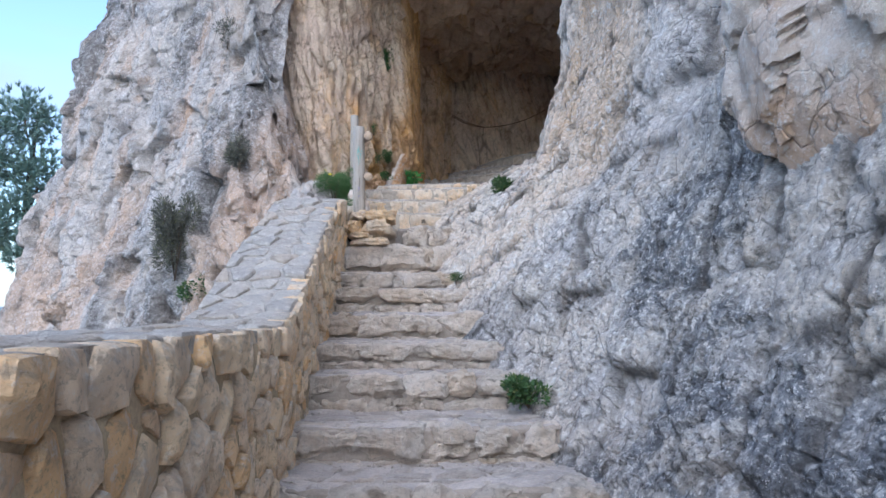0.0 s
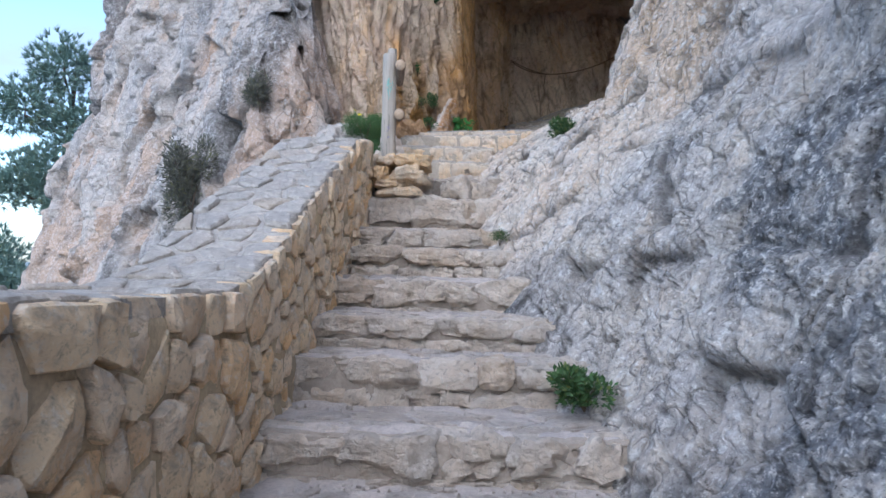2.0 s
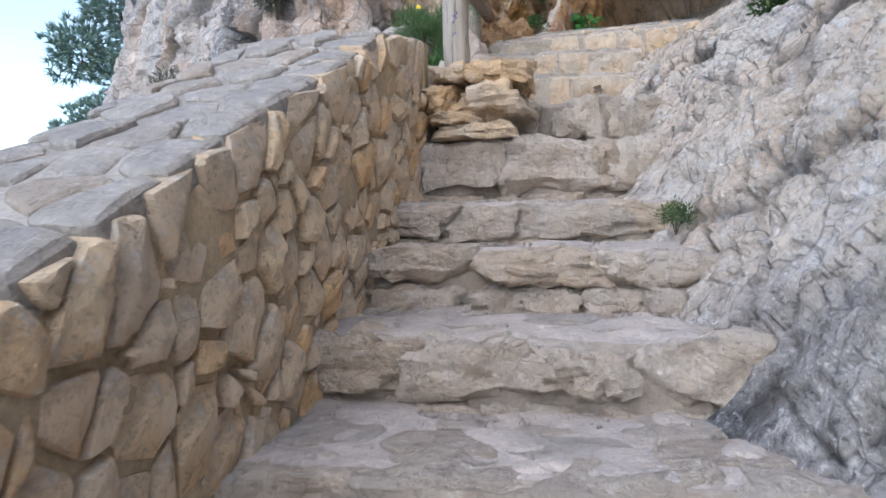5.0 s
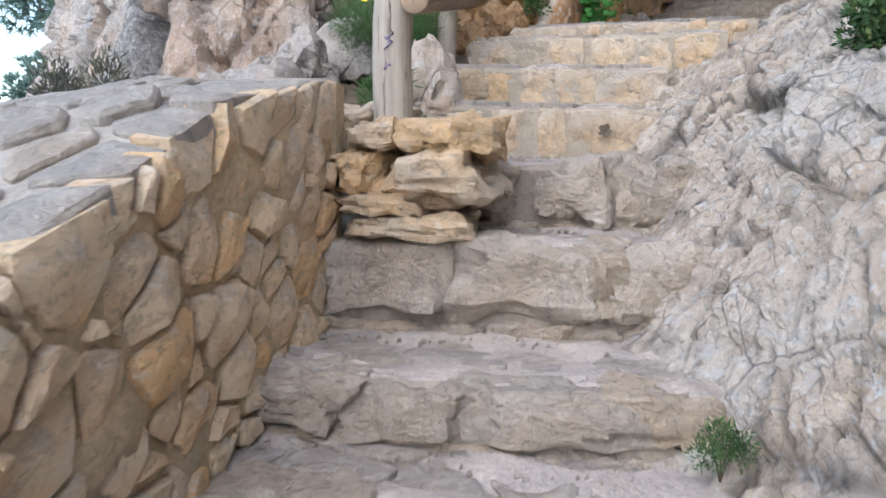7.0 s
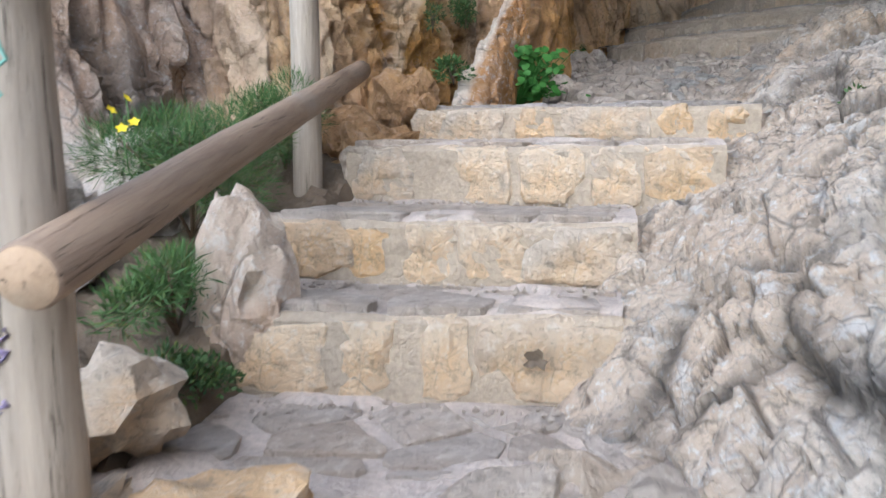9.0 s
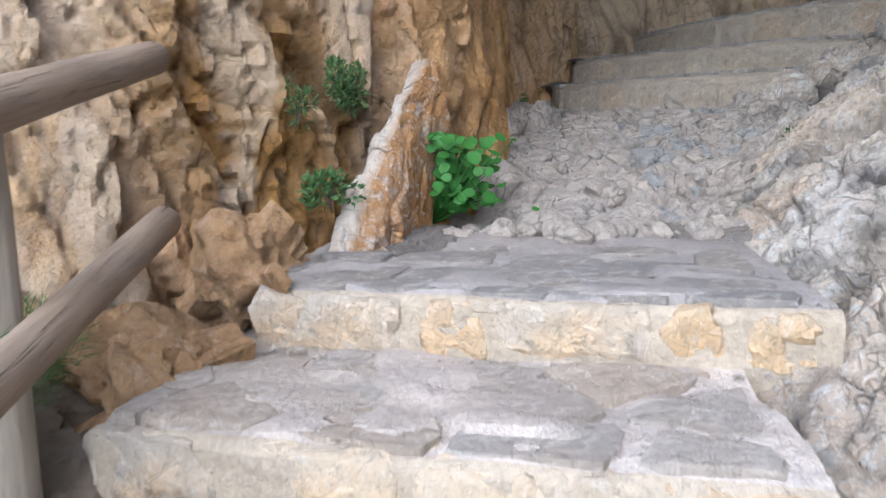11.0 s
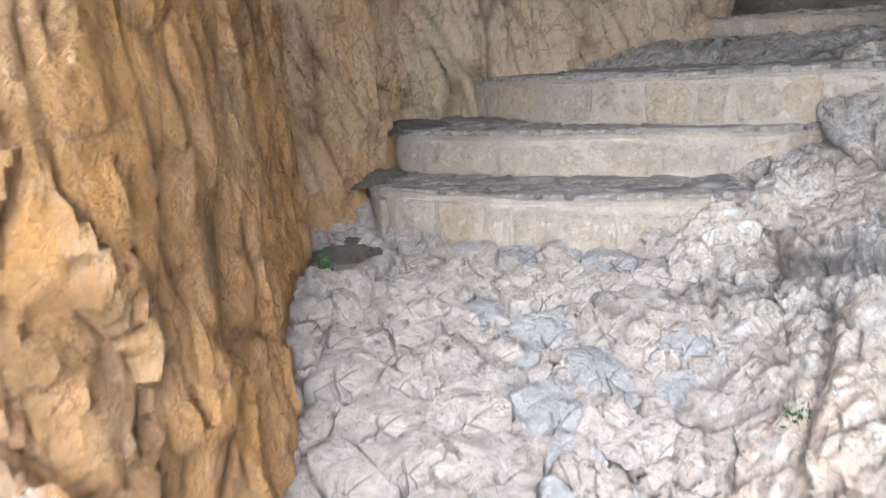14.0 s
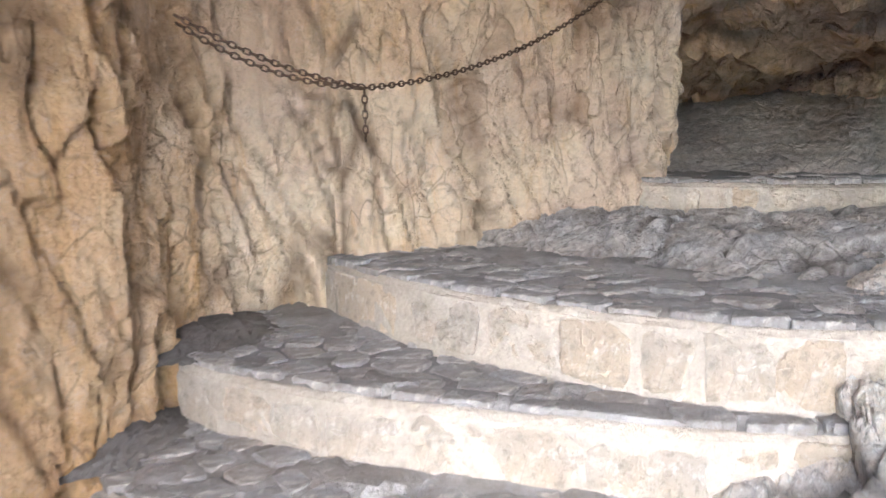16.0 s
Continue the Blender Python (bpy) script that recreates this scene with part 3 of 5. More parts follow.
def overhang():
    bm = bmesh.new()
    bmesh.ops.create_icosphere(bm, subdivisions=6, radius=1.0)
    P = np.array([v.co[:] for v in bm.verts])
    Q = np.sign(P) * np.abs(P) ** 0.75 * np.array([0.62, 0.72, 1.15])
    f1, c1 = facets(warp(Q, 0.1, 0.5, 3), (0.5, 0.5, 0.7), 31)
    f2, c2 = facets(Q, 0.16, 32)
    R = Q * (1 + 0.1 * f1 + 0.03 * f2 - 0.03 * c1)[:, None]
    for v, q in zip(bm.verts, R):
        v.co = q
    me = bpy.data.meshes.new("rock_block")
    bm.to_mesh(me)
    bm.free()
    me.materials.append(M_FIN)
    me.shade_smooth()
    me.set_sharp_from_angle(angle=radians(28))
    for key, val in (("ochre", 0.3 * step01(-R[:, 2], 0.8, 1.0)), ("lichen", 0.0 * R[:, 2])):
        a = me.attributes.new(key, "FLOAT", "POINT")
        a.data.foreach_set("value", np.ascontiguousarray(val, dtype=np.float32))
    ob = new("rock_block", me)
    ob.matrix_basis = pose(2.2, 3.5, 3.06, 0, 10, 20)
    tagged(ob, "pale limestone block overhanging from the rock wall", "rock wall", kind="structure")


overhang()


# ---- the rock: outer cliff ----
def cliff_sheet(name, plan, spacing, z0, z1, dz, lean, material, label, big, mid, small, soft=8, stain=None, seed=40, fine_from=None, gain=None, swell=1.5):
    if fine_from:
        L = np.concatenate([polyline(plan[:fine_from + 1], spacing * 2)[0][:-1], polyline(plan[fine_from:], spacing)[0]])
        s = np.linspace(0, 1, len(L))
    else:
        L, s = polyline(plan, spacing)
    L = softened(L, soft)
    zs = np.r_[np.arange(z0, 1.2, 0.1), np.arange(1.2, 5.6, dz), np.arange(5.6, z1, 0.06)] if fine_from else np.arange(z0, z1, dz)
    t = np.gradient(L, axis=0)
    t /= np.linalg.norm(t, axis=1, keepdims=True)
    n = np.stack([t[:, 1], -t[:, 0]], -1)
    lz = lean(zs)
    P = np.concatenate([L[:, None, :] - n[:, None, :] * lz[None, :, None], np.broadcast_to(zs[None, :, None], (len(L), len(zs), 1))], -1)
    N = np.concatenate([np.broadcast_to(n[:, None, :], (len(L), len(zs), 2)), np.zeros((len(L), len(zs), 1))], -1)
    W = warp(P, 0.15, 0.8, seed)
    W[..., 0] += 0.3 * W[..., 2]
    f1, c1 = facets(W, big[1], seed + 1)
    f2, c2 = facets(W, mid[1], seed + 2)
    f3, _ = facets(W, small[1], seed + 3)
    f1, f2 = blurred(f1, 2), blurred(f2, 1) if fine_from else f2
    amp = big[0] * (f1 + swell * fbm(P * np.array([1, 1, 0.5]), 1.6, 3, seed + 4)) + mid[0] * f2 + small[0] * f3 - 0.25 * big[0] * c1 - 0.3 * mid[0] * c2
    if gain is not None:
        amp = amp * gain(P)
    P = P + N * amp[..., None]
    S = np.broadcast_to(s[:, None], P.shape[:2])
    ochre, lichen = stain(P, S)
    ob = new(name, grid_mesh(name, P, material, {"ochre": ochre, "lichen": lichen, "crack": np.maximum(0.8 * c1, 0.6 * c2)}))
    return tagged(ob, label, "rock wall", kind="structure")


def cliff_stain(P, S):
    o = 0.55 * step01(fbm(P * np.array([1, 1, 0.4]), 1.1, 4, 61), 0.05, 0.5) + 0.35 * step01(P[..., 1], 9.6, 10.4) * step01(P[..., 0], -1.7, -1.2)
    li = 0.75 * step01(fbm(P * np.array([1, 1, 0.25]), 0.8, 4, 71), 0.0, 0.5)
    return np.clip(o, 0, 1), li


OUTER = [(-6.6, 26), (-8.0, 19), (-8.0, 15.5), (-7.4, 13.6), (-6.1, 12.2), (-4.7, 10.9), (-3.4, 9.6), (-2.7, 8.95), (-2.1, 8.85), (-1.75, 9.0), (-1.6, 9.35), (-1.55, 9.9), (-1.65, 10.4), (-1.8, 11.2), (-2.2, 12.4)]
cliff_sheet("cliff_west", OUTER, 0.024, -4.0, 12.0, 0.03, lambda z: 0.24 * np.maximum(z - 2.6, -3.0) + 0.012 * np.maximum(z - 5, 0) ** 2, M_CLIFF,
            "weathered grey limestone cliff with orange streaks beside the cave", (0.17, (0.8, 0.8, 2.2)), (0.085, (0.26, 0.26, 1.1)), (0.032, (0.1, 0.1, 0.34)), 6, cliff_stain, fine_from=6)


# ---- the rock: cave side, corner and back wall ----
def cave_stain(P, S):
    x, y, z = P[..., 0], P[..., 1], P[..., 2]
    o = step01(y, 10.0, 10.4) * (1 - step01(y, 13.3, 13.45)) * (0.12 + 0.75 * np.maximum(step01(y, 11.0, 11.3), step01(fbm(P * np.array([1, 1, 0.3]), 0.35, 3, 97), -0.25, 0.2))) * (1 - 0.85 * step01(z, 4.0, 4.6) * (1 - step01(y, 11.2, 11.5)))
    o = o + 0.45 * step01(y, 13.3, 13.45) * (1 - step01(y, 14.6, 15.0))
    return np.clip(o + 0.25 * fbm(P, 0.6, 3, 91), 0, 1), 0.35 * step01(fbm(P, 0.7, 4, 95), 0.1, 0.5)


CAVE = [(-3.0, 10.5), (-2.1, 10.0), (-1.55, 9.9), (-1.25, 10.25), (-1.02, 10.6), (-0.95, 10.85), (-0.72, 11.15), (-0.5, 11.35), (-0.38, 11.7), (-0.33, 12.1), (-0.36, 12.45), (-0.36, 12.8), (-0.35, 13.1), (-0.36, 13.3), (-0.5, 13.36), (-0.5, 13.46), (-0.3, 13.54), (-0.14, 13.68), (0.0, 13.85), (0.08, 14.1), (0.14, 14.5),
        (0.2, 14.78), (0.34, 14.9), (0.7, 14.82), (1.1, 14.82), (1.7, 15.05), (2.3, 15.15), (2.62, 15.3), (2.78, 15.7), (2.8, 17.2), (3.2, 19.0), (5.4, 19.2), (5.6, 16.0), (4.6, 14.2)]
cliff_sheet("cave_wall", CAVE, 0.019, 2.6, 7.2, 0.024, lambda z: 0.03 * (z - 3.5), M_CAVE,
            "ochre and cream limestone wall inside the cave mouth", (0.075, (0.35, 0.35, 1.3)), (0.06, (0.11, 0.11, 0.6)), (0.02, (0.045, 0.045, 0.22)), 5, cave_stain, 140, swell=0.7,
            gain=lambda P: 1 - 0.2 * (1 - step01(P[..., 1], 10.9, 11.2)) - 0.65 * step01(P[..., 1], 11.2, 11.5) * (1 - step01(P[..., 1], 13.1, 13.3)) - 0.3 * step01(P[..., 1], 13.4, 13.6) * (1 - step01(P[..., 0], 0.2, 0.45)) + 0.15 * step01(P[..., 0], 0.3, 0.6))


# ---- roof of the cave, and the massif over it ----
def sheet(name, xs, ys, height, material, label, category, amp, flip=False, stain=(0.3, 0.2), seed=200):
    X, Y = np.meshgrid(xs, ys, indexing="ij")
    P = np.stack([X, Y, height(X, Y)], -1)
    W = warp(P, 0.1, 0.5, seed)
    f1, c1 = facets(W, 0.6, seed + 1)
    f2, c2 = facets(W, 0.19, seed + 2)
    P[..., 2] += amp[0] * f1 + amp[1] * f2 - 0.3 * amp[1] * c2
    ob = new(name, grid_mesh(name, P, material, {"ochre": np.full(X.shape, stain[0]), "lichen": np.full(X.shape, stain[1])}, flip))
    return tagged(ob, label, category, kind="structure")


sheet("ceiling", np.arange(-2.5, 6.5, 0.09), np.arange(9.4, 20, 0.09), lambda X, Y: 6.35 + 0.25 * np.sin(X) - 0.12 * (Y - 12), M_CAVE,
      "rough limestone roof of the cave", "cave roof", (0.2, 0.08), True)


def massif():
    """Unseen cliff front above the cave mouth and mountain behind, added to block light."""
    plan, _ = polyline([(-3.2, 20), (-3.0, 14), (-1.6, 10.9), (-0.4, 10.3), (0.8, 9.4), (1.6, 8.4), (2.2, 6), (2.6, 2), (3.2, -4), (5, -14), (12, -30)], 0.4)
    rise = np.linspace(0, 1, 60)
    rows = []
    for q in plan:
        away = Vector((q[0] * 0.2 + 0.8, 1.0 if q[1] > 8 else 0.25)).normalized()
        z0 = 6.35 if q[0] > -1.9 and 7.9 < q[1] < 11.2 else 4.5
        back_off = 24.0 if q[1] < 8 else 3.0
        rows.append([(q[0] + away.x * r * (back_off + 26 * r), q[1] + away.y * r * (back_off + 26 * r), z0 + 34 * r) for r in rise])
    P = np.array(rows)
    f, c = facets(warp(P, 0.5, 3, 7), (2.2, 2.2, 3.6), 301)
    f2, _ = facets(P, 0.7, 302)
    P[..., 0] -= 0.3 * f + 0.1 * f2
    P[..., 1] -= 0.3 * f + 0.1 * f2
    ob = new("unseen_cliff_upper", grid_mesh("unseen_cliff_upper", P, M_CLIFF, {"ochre": np.full(P.shape[:2], 0.3), "lichen": np.full(P.shape[:2], 0.3)}))
    tagged(ob, "unseen high limestone cliff above the cave mouth, added to block light", "rock wall", kind="structure")


massif()


# ---- bedrock under the path ----
FLOOR_Y = [-6, 2, 3.3, 4, 10, 10.3, 10.8, 11.3, 12.0, 12.9, 13.4, 14.6, 15.2, 19.5]
FLOOR_Z = [0.0, 0.02, 0.12, 0.1, 2.75, 2.9, 3.0, 3.1, 3.28, 3.55, 3.58, 3.84, 3.98, 4.5]


def floor_height(X, Y):
    z = curve(FLOOR_Y, FLOOR_Z, Y)
    upper = step01(Y, 10.4, 11.2)
    z = z + upper * 0.16 * np.maximum(X - 0.7, 0) + upper * 0.04 * np.maximum(X - 1.6, 0)
    dip = 0.10 * np.exp(-(((X - 0.62) / 0.3) ** 2 + ((Y - 11.65) / 0.35) ** 2))
    return z - dip


def bedrock():
    X, Y = np.meshgrid(np.r_[np.arange(-1.5, 2.2, 0.016), np.arange(2.2, 6.4, 0.06)], np.r_[np.arange(-6, 10, 0.15), np.arange(10, 13.6, 0.015), np.arange(13.6, 15.4, 0.03), np.arange(15.4, 19.6, 0.08)], indexing="ij")
    P = np.stack([X, Y, floor_height(X, Y)], -1)
    W = warp(P, 0.08, 0.35, 401)
    f1, c1 = facets(W, (0.32, 0.3, 0.5), 402)
    f2, c2 = facets(W, 0.12, 403)
    f3, _ = facets(W, 0.05, 404)
    rough = step01(Y, 10.75, 11.2) * (1 - 0.75 * step01(Y, 13.3, 13.7))
    P[..., 2] += (0.02 + 0.05 * rough) * f1 + (0.008 + 0.022 * rough) * f2 + (0.004 + 0.005 * rough) * f3 - 0.045 * rough * c1 - 0.022 * rough * c2
    ob = new("floor", grid_mesh("floor", P, M_FLOOR, {"ochre": 0.1 + 0 * X, "lichen": 0.35 * step01(fbm(P, 0.7, 3, 6), 0.0, 0.5), "crack": rough * np.maximum(c1, 0.8 * c2)}))
    tagged(ob, "cracked pale limestone bedrock between the two flights", "floor", kind="structure")


bedrock()
rng = random.Random(7)


# ---- stairs ----
def stair_step(edge, top, base, depth, material, rows, size, label, back=(0.0, 1.0), seed=1, slabs=True, squared=False, tread=None, paved=None):
    """A stone step along a plan line from its left to its right end: mortared body, face stones, paving stones."""
    r = random.Random(seed)
    L, s = polyline(edge, 0.03)
    L = softened(L, 3)
    if not squared:
        L[:, 1] += 0.018 * np.array([vnoise(np.array([q[0], q[1], seed * 1.0]), 0.16, seed) for q in L])
    length = sum(math.hypot(*(L[i + 1] - L[i])) for i in range(len(L) - 1))
    t = np.gradient(L, axis=0)
    t /= np.linalg.norm(t, axis=1, keepdims=True)
    n = np.stack([t[:, 1], -t[:, 0]], -1)
    rise = top - base
    tuck = 0.0 if squared else 0.035
    prof = [(-depth, 0.01), (-depth * 0.75, 0.012), (-depth * 0.5, 0.0), (-depth * 0.3, 0.0), (-0.12, 0.0), (-0.06 - tuck, -0.004), (-0.02 - tuck, -0.015), (-tuck, -0.035), (-tuck, -rise * 0.35), (-tuck, -rise * 0.65), (-tuck * 0.6, -rise - 0.08)]
    rowsP = []
    for dd, hh in prof:
        off = np.array(back)[None, :] * (-dd) if dd < -0.05 else n * dd
        rowsP.append(np.concatenate([L + off, np.full((len(L), 1), top + hh)], 1))
    P = np.stack(rowsP, 1)
    fine = np.linspace(0, len(prof) - 1, 44)
    lo = np.floor(fine).astype(int).clip(0, len(prof) - 2)
    P = P[:, lo] * (1 - (fine - lo))[None, :, None] + P[:, lo + 1] * (fine - lo)[None, :, None]
    N = grid_normals(P)
    if N[len(L) // 2, 3, 2] < 0:
        N = -N
    f, c = facets(warp(P, 0.05, 0.3, seed), (0.2, 0.16, 0.12), 500 + seed)
    P = P + N * (0.016 * f + 0.012 * fbm(P, 0.25, 3, seed) - 0.008 * c)[..., None] * np.where(np.arange(44) < 25, 1.0, 0.35 if squared else 0.7)[None, :, None]
    body = new("stair_step", grid_mesh("stair_step", P, tread or paved or M_TREAD))
    front = np.zeros((P.shape[0] - 1, 43), dtype=np.int32)
    front[:, 25:] = 1
    body.data.materials.append(M_FACE_CREAM if tread else M_FACE_WARM if squared else M_FACE)
    body.data.polygons.foreach_set("material_index", front.ravel())
    tagged(body, label, "stone step", "stone steps", "structure")
    # face stones, row by row, each reaching back under the tread
    w = length
    if tread:
        courses = [(0.1, 0.9, 0.26, 0.06, 0.004)]
    elif squared:
        courses = [(0.06, 0.97, 0.27, 0.12, 0.012)]
    else:
        split = r.uniform(0.3, 0.45) if rows > 1 else r.uniform(0.1, 0.2)
        courses = [(split, 1.02, size * 1.25, 0.26, 0.03), (-0.12, split + 0.02, size * (0.8 if rows > 1 else 0.55), 0.14, 0.008)]
    for low, high, wide, deep, out in courses:
        x = -r.uniform(0, wide * 0.3)
        while x < w - 0.05:
            cw = wide * r.uniform(0.55, 1.5)
            h = rise * (high - low) * (1 - (0.06 if squared else 0.14) * r.random())
            cx = min(max(x + cw / 2, cw * 0.4), w - cw * 0.35)
            i = min(len(L) - 1, max(0, int(cx / w * (len(L) - 1))))
            q, tt, nn = L[i], t[i], n[i]
            if high > 0.8:
                zc = base + rise * high - h / 2 + (r.uniform(-0.012, 0.004) if not squared else -0.012)
            else:
                zc = base + rise * low + h / 2
            me = block_stone("stone", cw + ((-0.006 if tread else -0.012) if squared else 0.03), deep, h, r, material, 9.0 if squared else 7.0, 0.2 if squared else 0.34, (0.03 if tread else 0.06) if squared else 0.11, 0.05 if squared else 0.2)
            back_by = deep / 2 - out * r.uniform(0.4, 1.2)
            m = Matrix(((tt[0], -nn[0], 0, q[0] - nn[0] * back_by), (tt[1], -nn[1], 0, q[1] - nn[1] * back_by), (0, 0, 1, zc), (0, 0, 0, 1)))
            part("stone", me, body, m=m @ pose(0, 0, 0, 0, 0, r.uniform(-2, 2) if squared else r.uniform(-7, 7)))
            x += cw
    if slabs:
        reach = min(depth - 0.04, 0.8)
        pts = scatter(w, reach, size * 0.85, r, 1.4)
        for poly in cells(pts, [(0.03, 0.035 if squared else 0.18), (w - 0.03, 0.03 if squared else 0.17), (w - 0.03, reach), (0.03, reach)], 0.02):
            me, (cx, cy) = stone_piece("paving_stone", poly, 0.03, r.uniform(0.005, 0.018), r, M_PAVE_GREY if tread or paved else M_PAVE, 0.15, 0.03)
            i = min(len(L) - 1, max(0, int(cx / w * (len(L) - 1))))
            q, tt = L[i], t[i]
            m = Matrix(((tt[0], -tt[1], 0, q[0] + back[0] * cy), (tt[1], tt[0], 0, q[1] + back[1] * cy), (0, 0, 1, top - 0.004), (0, 0, 0, 1)))
            part("paving_stone", me, body, m=m)
    return body


GREY_STEP = "rough grey-beige limestone step with mortared face stones"
WARM_STEP = "warm cream limestone step with squared face stones"
LOWER = [((-0.84, 3.92), (0.82, 3.98), 0.42), ((-0.86, 4.5), (0.72, 4.62), 0.65), ((-0.88, 5.1), (0.66, 5.3), 0.9), ((-0.88, 5.62), (0.56, 5.72), 1.1),
         ((-0.9, 6.15), (0.36, 6.22), 1.32), ((-0.92, 6.66), (0.26, 6.72), 1.54), ((-0.93, 7.02), (0.16, 7.12), 1.71), ((-0.97, 7.45), (0.2, 7.7), 2.0),
         ((-0.98, 7.9), (0.2, 8.12), 2.25), ((-0.96, 8.52), (-0.02, 8.66), 2.49), ((-1.0, 8.9), (0.02, 8.95), 2.69), ((-0.95, 9.5), (0.3, 9.32), 2.91), ((-0.82, 10.04), (0.5, 9.86), 3.07)]
for k, (a, b, top) in enumerate(LOWER):
    base = LOWER[k - 1][2] if k else 0.15
    nxt = LOWER[k + 1][0][1] if k + 1 < len(LOWER) else 10.85
    mid = ((a[0] + b[0]) / 2, (a[1] + b[1]) / 2 - 0.015)
    stair_step([(a[0] - 0.06, a[1]), mid, b], top, base, nxt - min(a[1], b[1]) + 0.2, M_STEP2 if k >= 9 else M_STEP, 2 if k in (2, 3, 5) else 1, 0.26 if k < 9 else 0.3,
               WARM_STEP if k >= 9 else GREY_STEP, seed=10 + k, squared=k >= 9, paved=M_LANDING if k == 12 else None)
UPPER = [([(-0.05, 13.85), (-0.03, 13.66), (0.08, 13.54), (0.45, 13.2), (0.8, 12.98), (1.2, 12.84), (1.6, 12.78)], 3.8, 3.56, 0.9), ([(0.1, 14.35), (0.12, 14.18), (0.25, 14.0), (0.6, 13.72), (0.95, 13.5), (1.4, 13.24), (2.1, 13.02)], 4.01, 3.78, 0.9),
         ([(0.66, 14.8), (0.7, 14.64), (0.85, 14.3), (1.03, 13.98), (1.33, 13.6), (1.66, 13.3), (2.6, 12.9)], 4.25, 4.0, 1.0), ([(2.3, 15.2), (2.45, 15.0), (2.8, 14.82), (3.6, 14.6)], 4.55, 4.39, 2.4)]
for k, (edge, top, base, depth) in enumerate(UPPER):
    stair_step(edge, top, base, depth, M_STEP3, 1, 0.17, "cream stone step curving round inside the cave", (0.5, 0.86), 40 + k, squared=True, tread=M_TREAD_DARK)


def upper_ledge():
    """Rough bedrock rising from the third cave step to the last one."""
    X, Y = np.meshgrid(np.arange(0.6, 4.2, 0.02), np.arange(13.0, 15.6, 0.02), indexing="ij")
    s = (X - 0.7) * 0.83 + (Y - 14.67) * 0.56
    P = np.stack([X, Y, 3.3 + 0.94 * step01(s, 0.05, 0.4) + 0.17 * step01(s, 0.5, 1.25)], -1)
    W = warp(P, 0.06, 0.3, 451)
    f1, c1 = facets(W, (0.24, 0.24, 0.4), 452)
    f2, c2 = facets(W, 0.09, 453)
    P[..., 2] += 0.03 * f1 + 0.014 * f2 - 0.02 * c1 - 0.01 * c2
    ob = new("floor_ledge", grid_mesh("floor_ledge", P, M_FLOOR, {"ochre": 0 * X, "lichen": 0.3 + 0 * X, "crack": np.maximum(c1, 0.8 * c2)}))
    tagged(ob, "rough grey bedrock ledge rising behind the cave steps", "floor", kind="structure")


upper_ledge()


# ---- parapet along the stairs ----
def wall_face(y):
    return float(np.interp(y, [-2, 3, 4.4, 5.8, 7.5], [-0.82, -0.83, -0.87, -0.92, -0.97]))


def wall_top(y):
    return float(np.interp(y, [-2, 4.1, 4.5, 5.58, 6.43, 6.86, 7.6], [1.2, 1.23, 1.32, 1.8, 2.14, 2.34, 2.47]))


def wall_foot(y):
    return float(np.interp(y, [-2, 3.0, 3.9, 7.5], [-0.1, 0.05, 0.15, 1.75]))


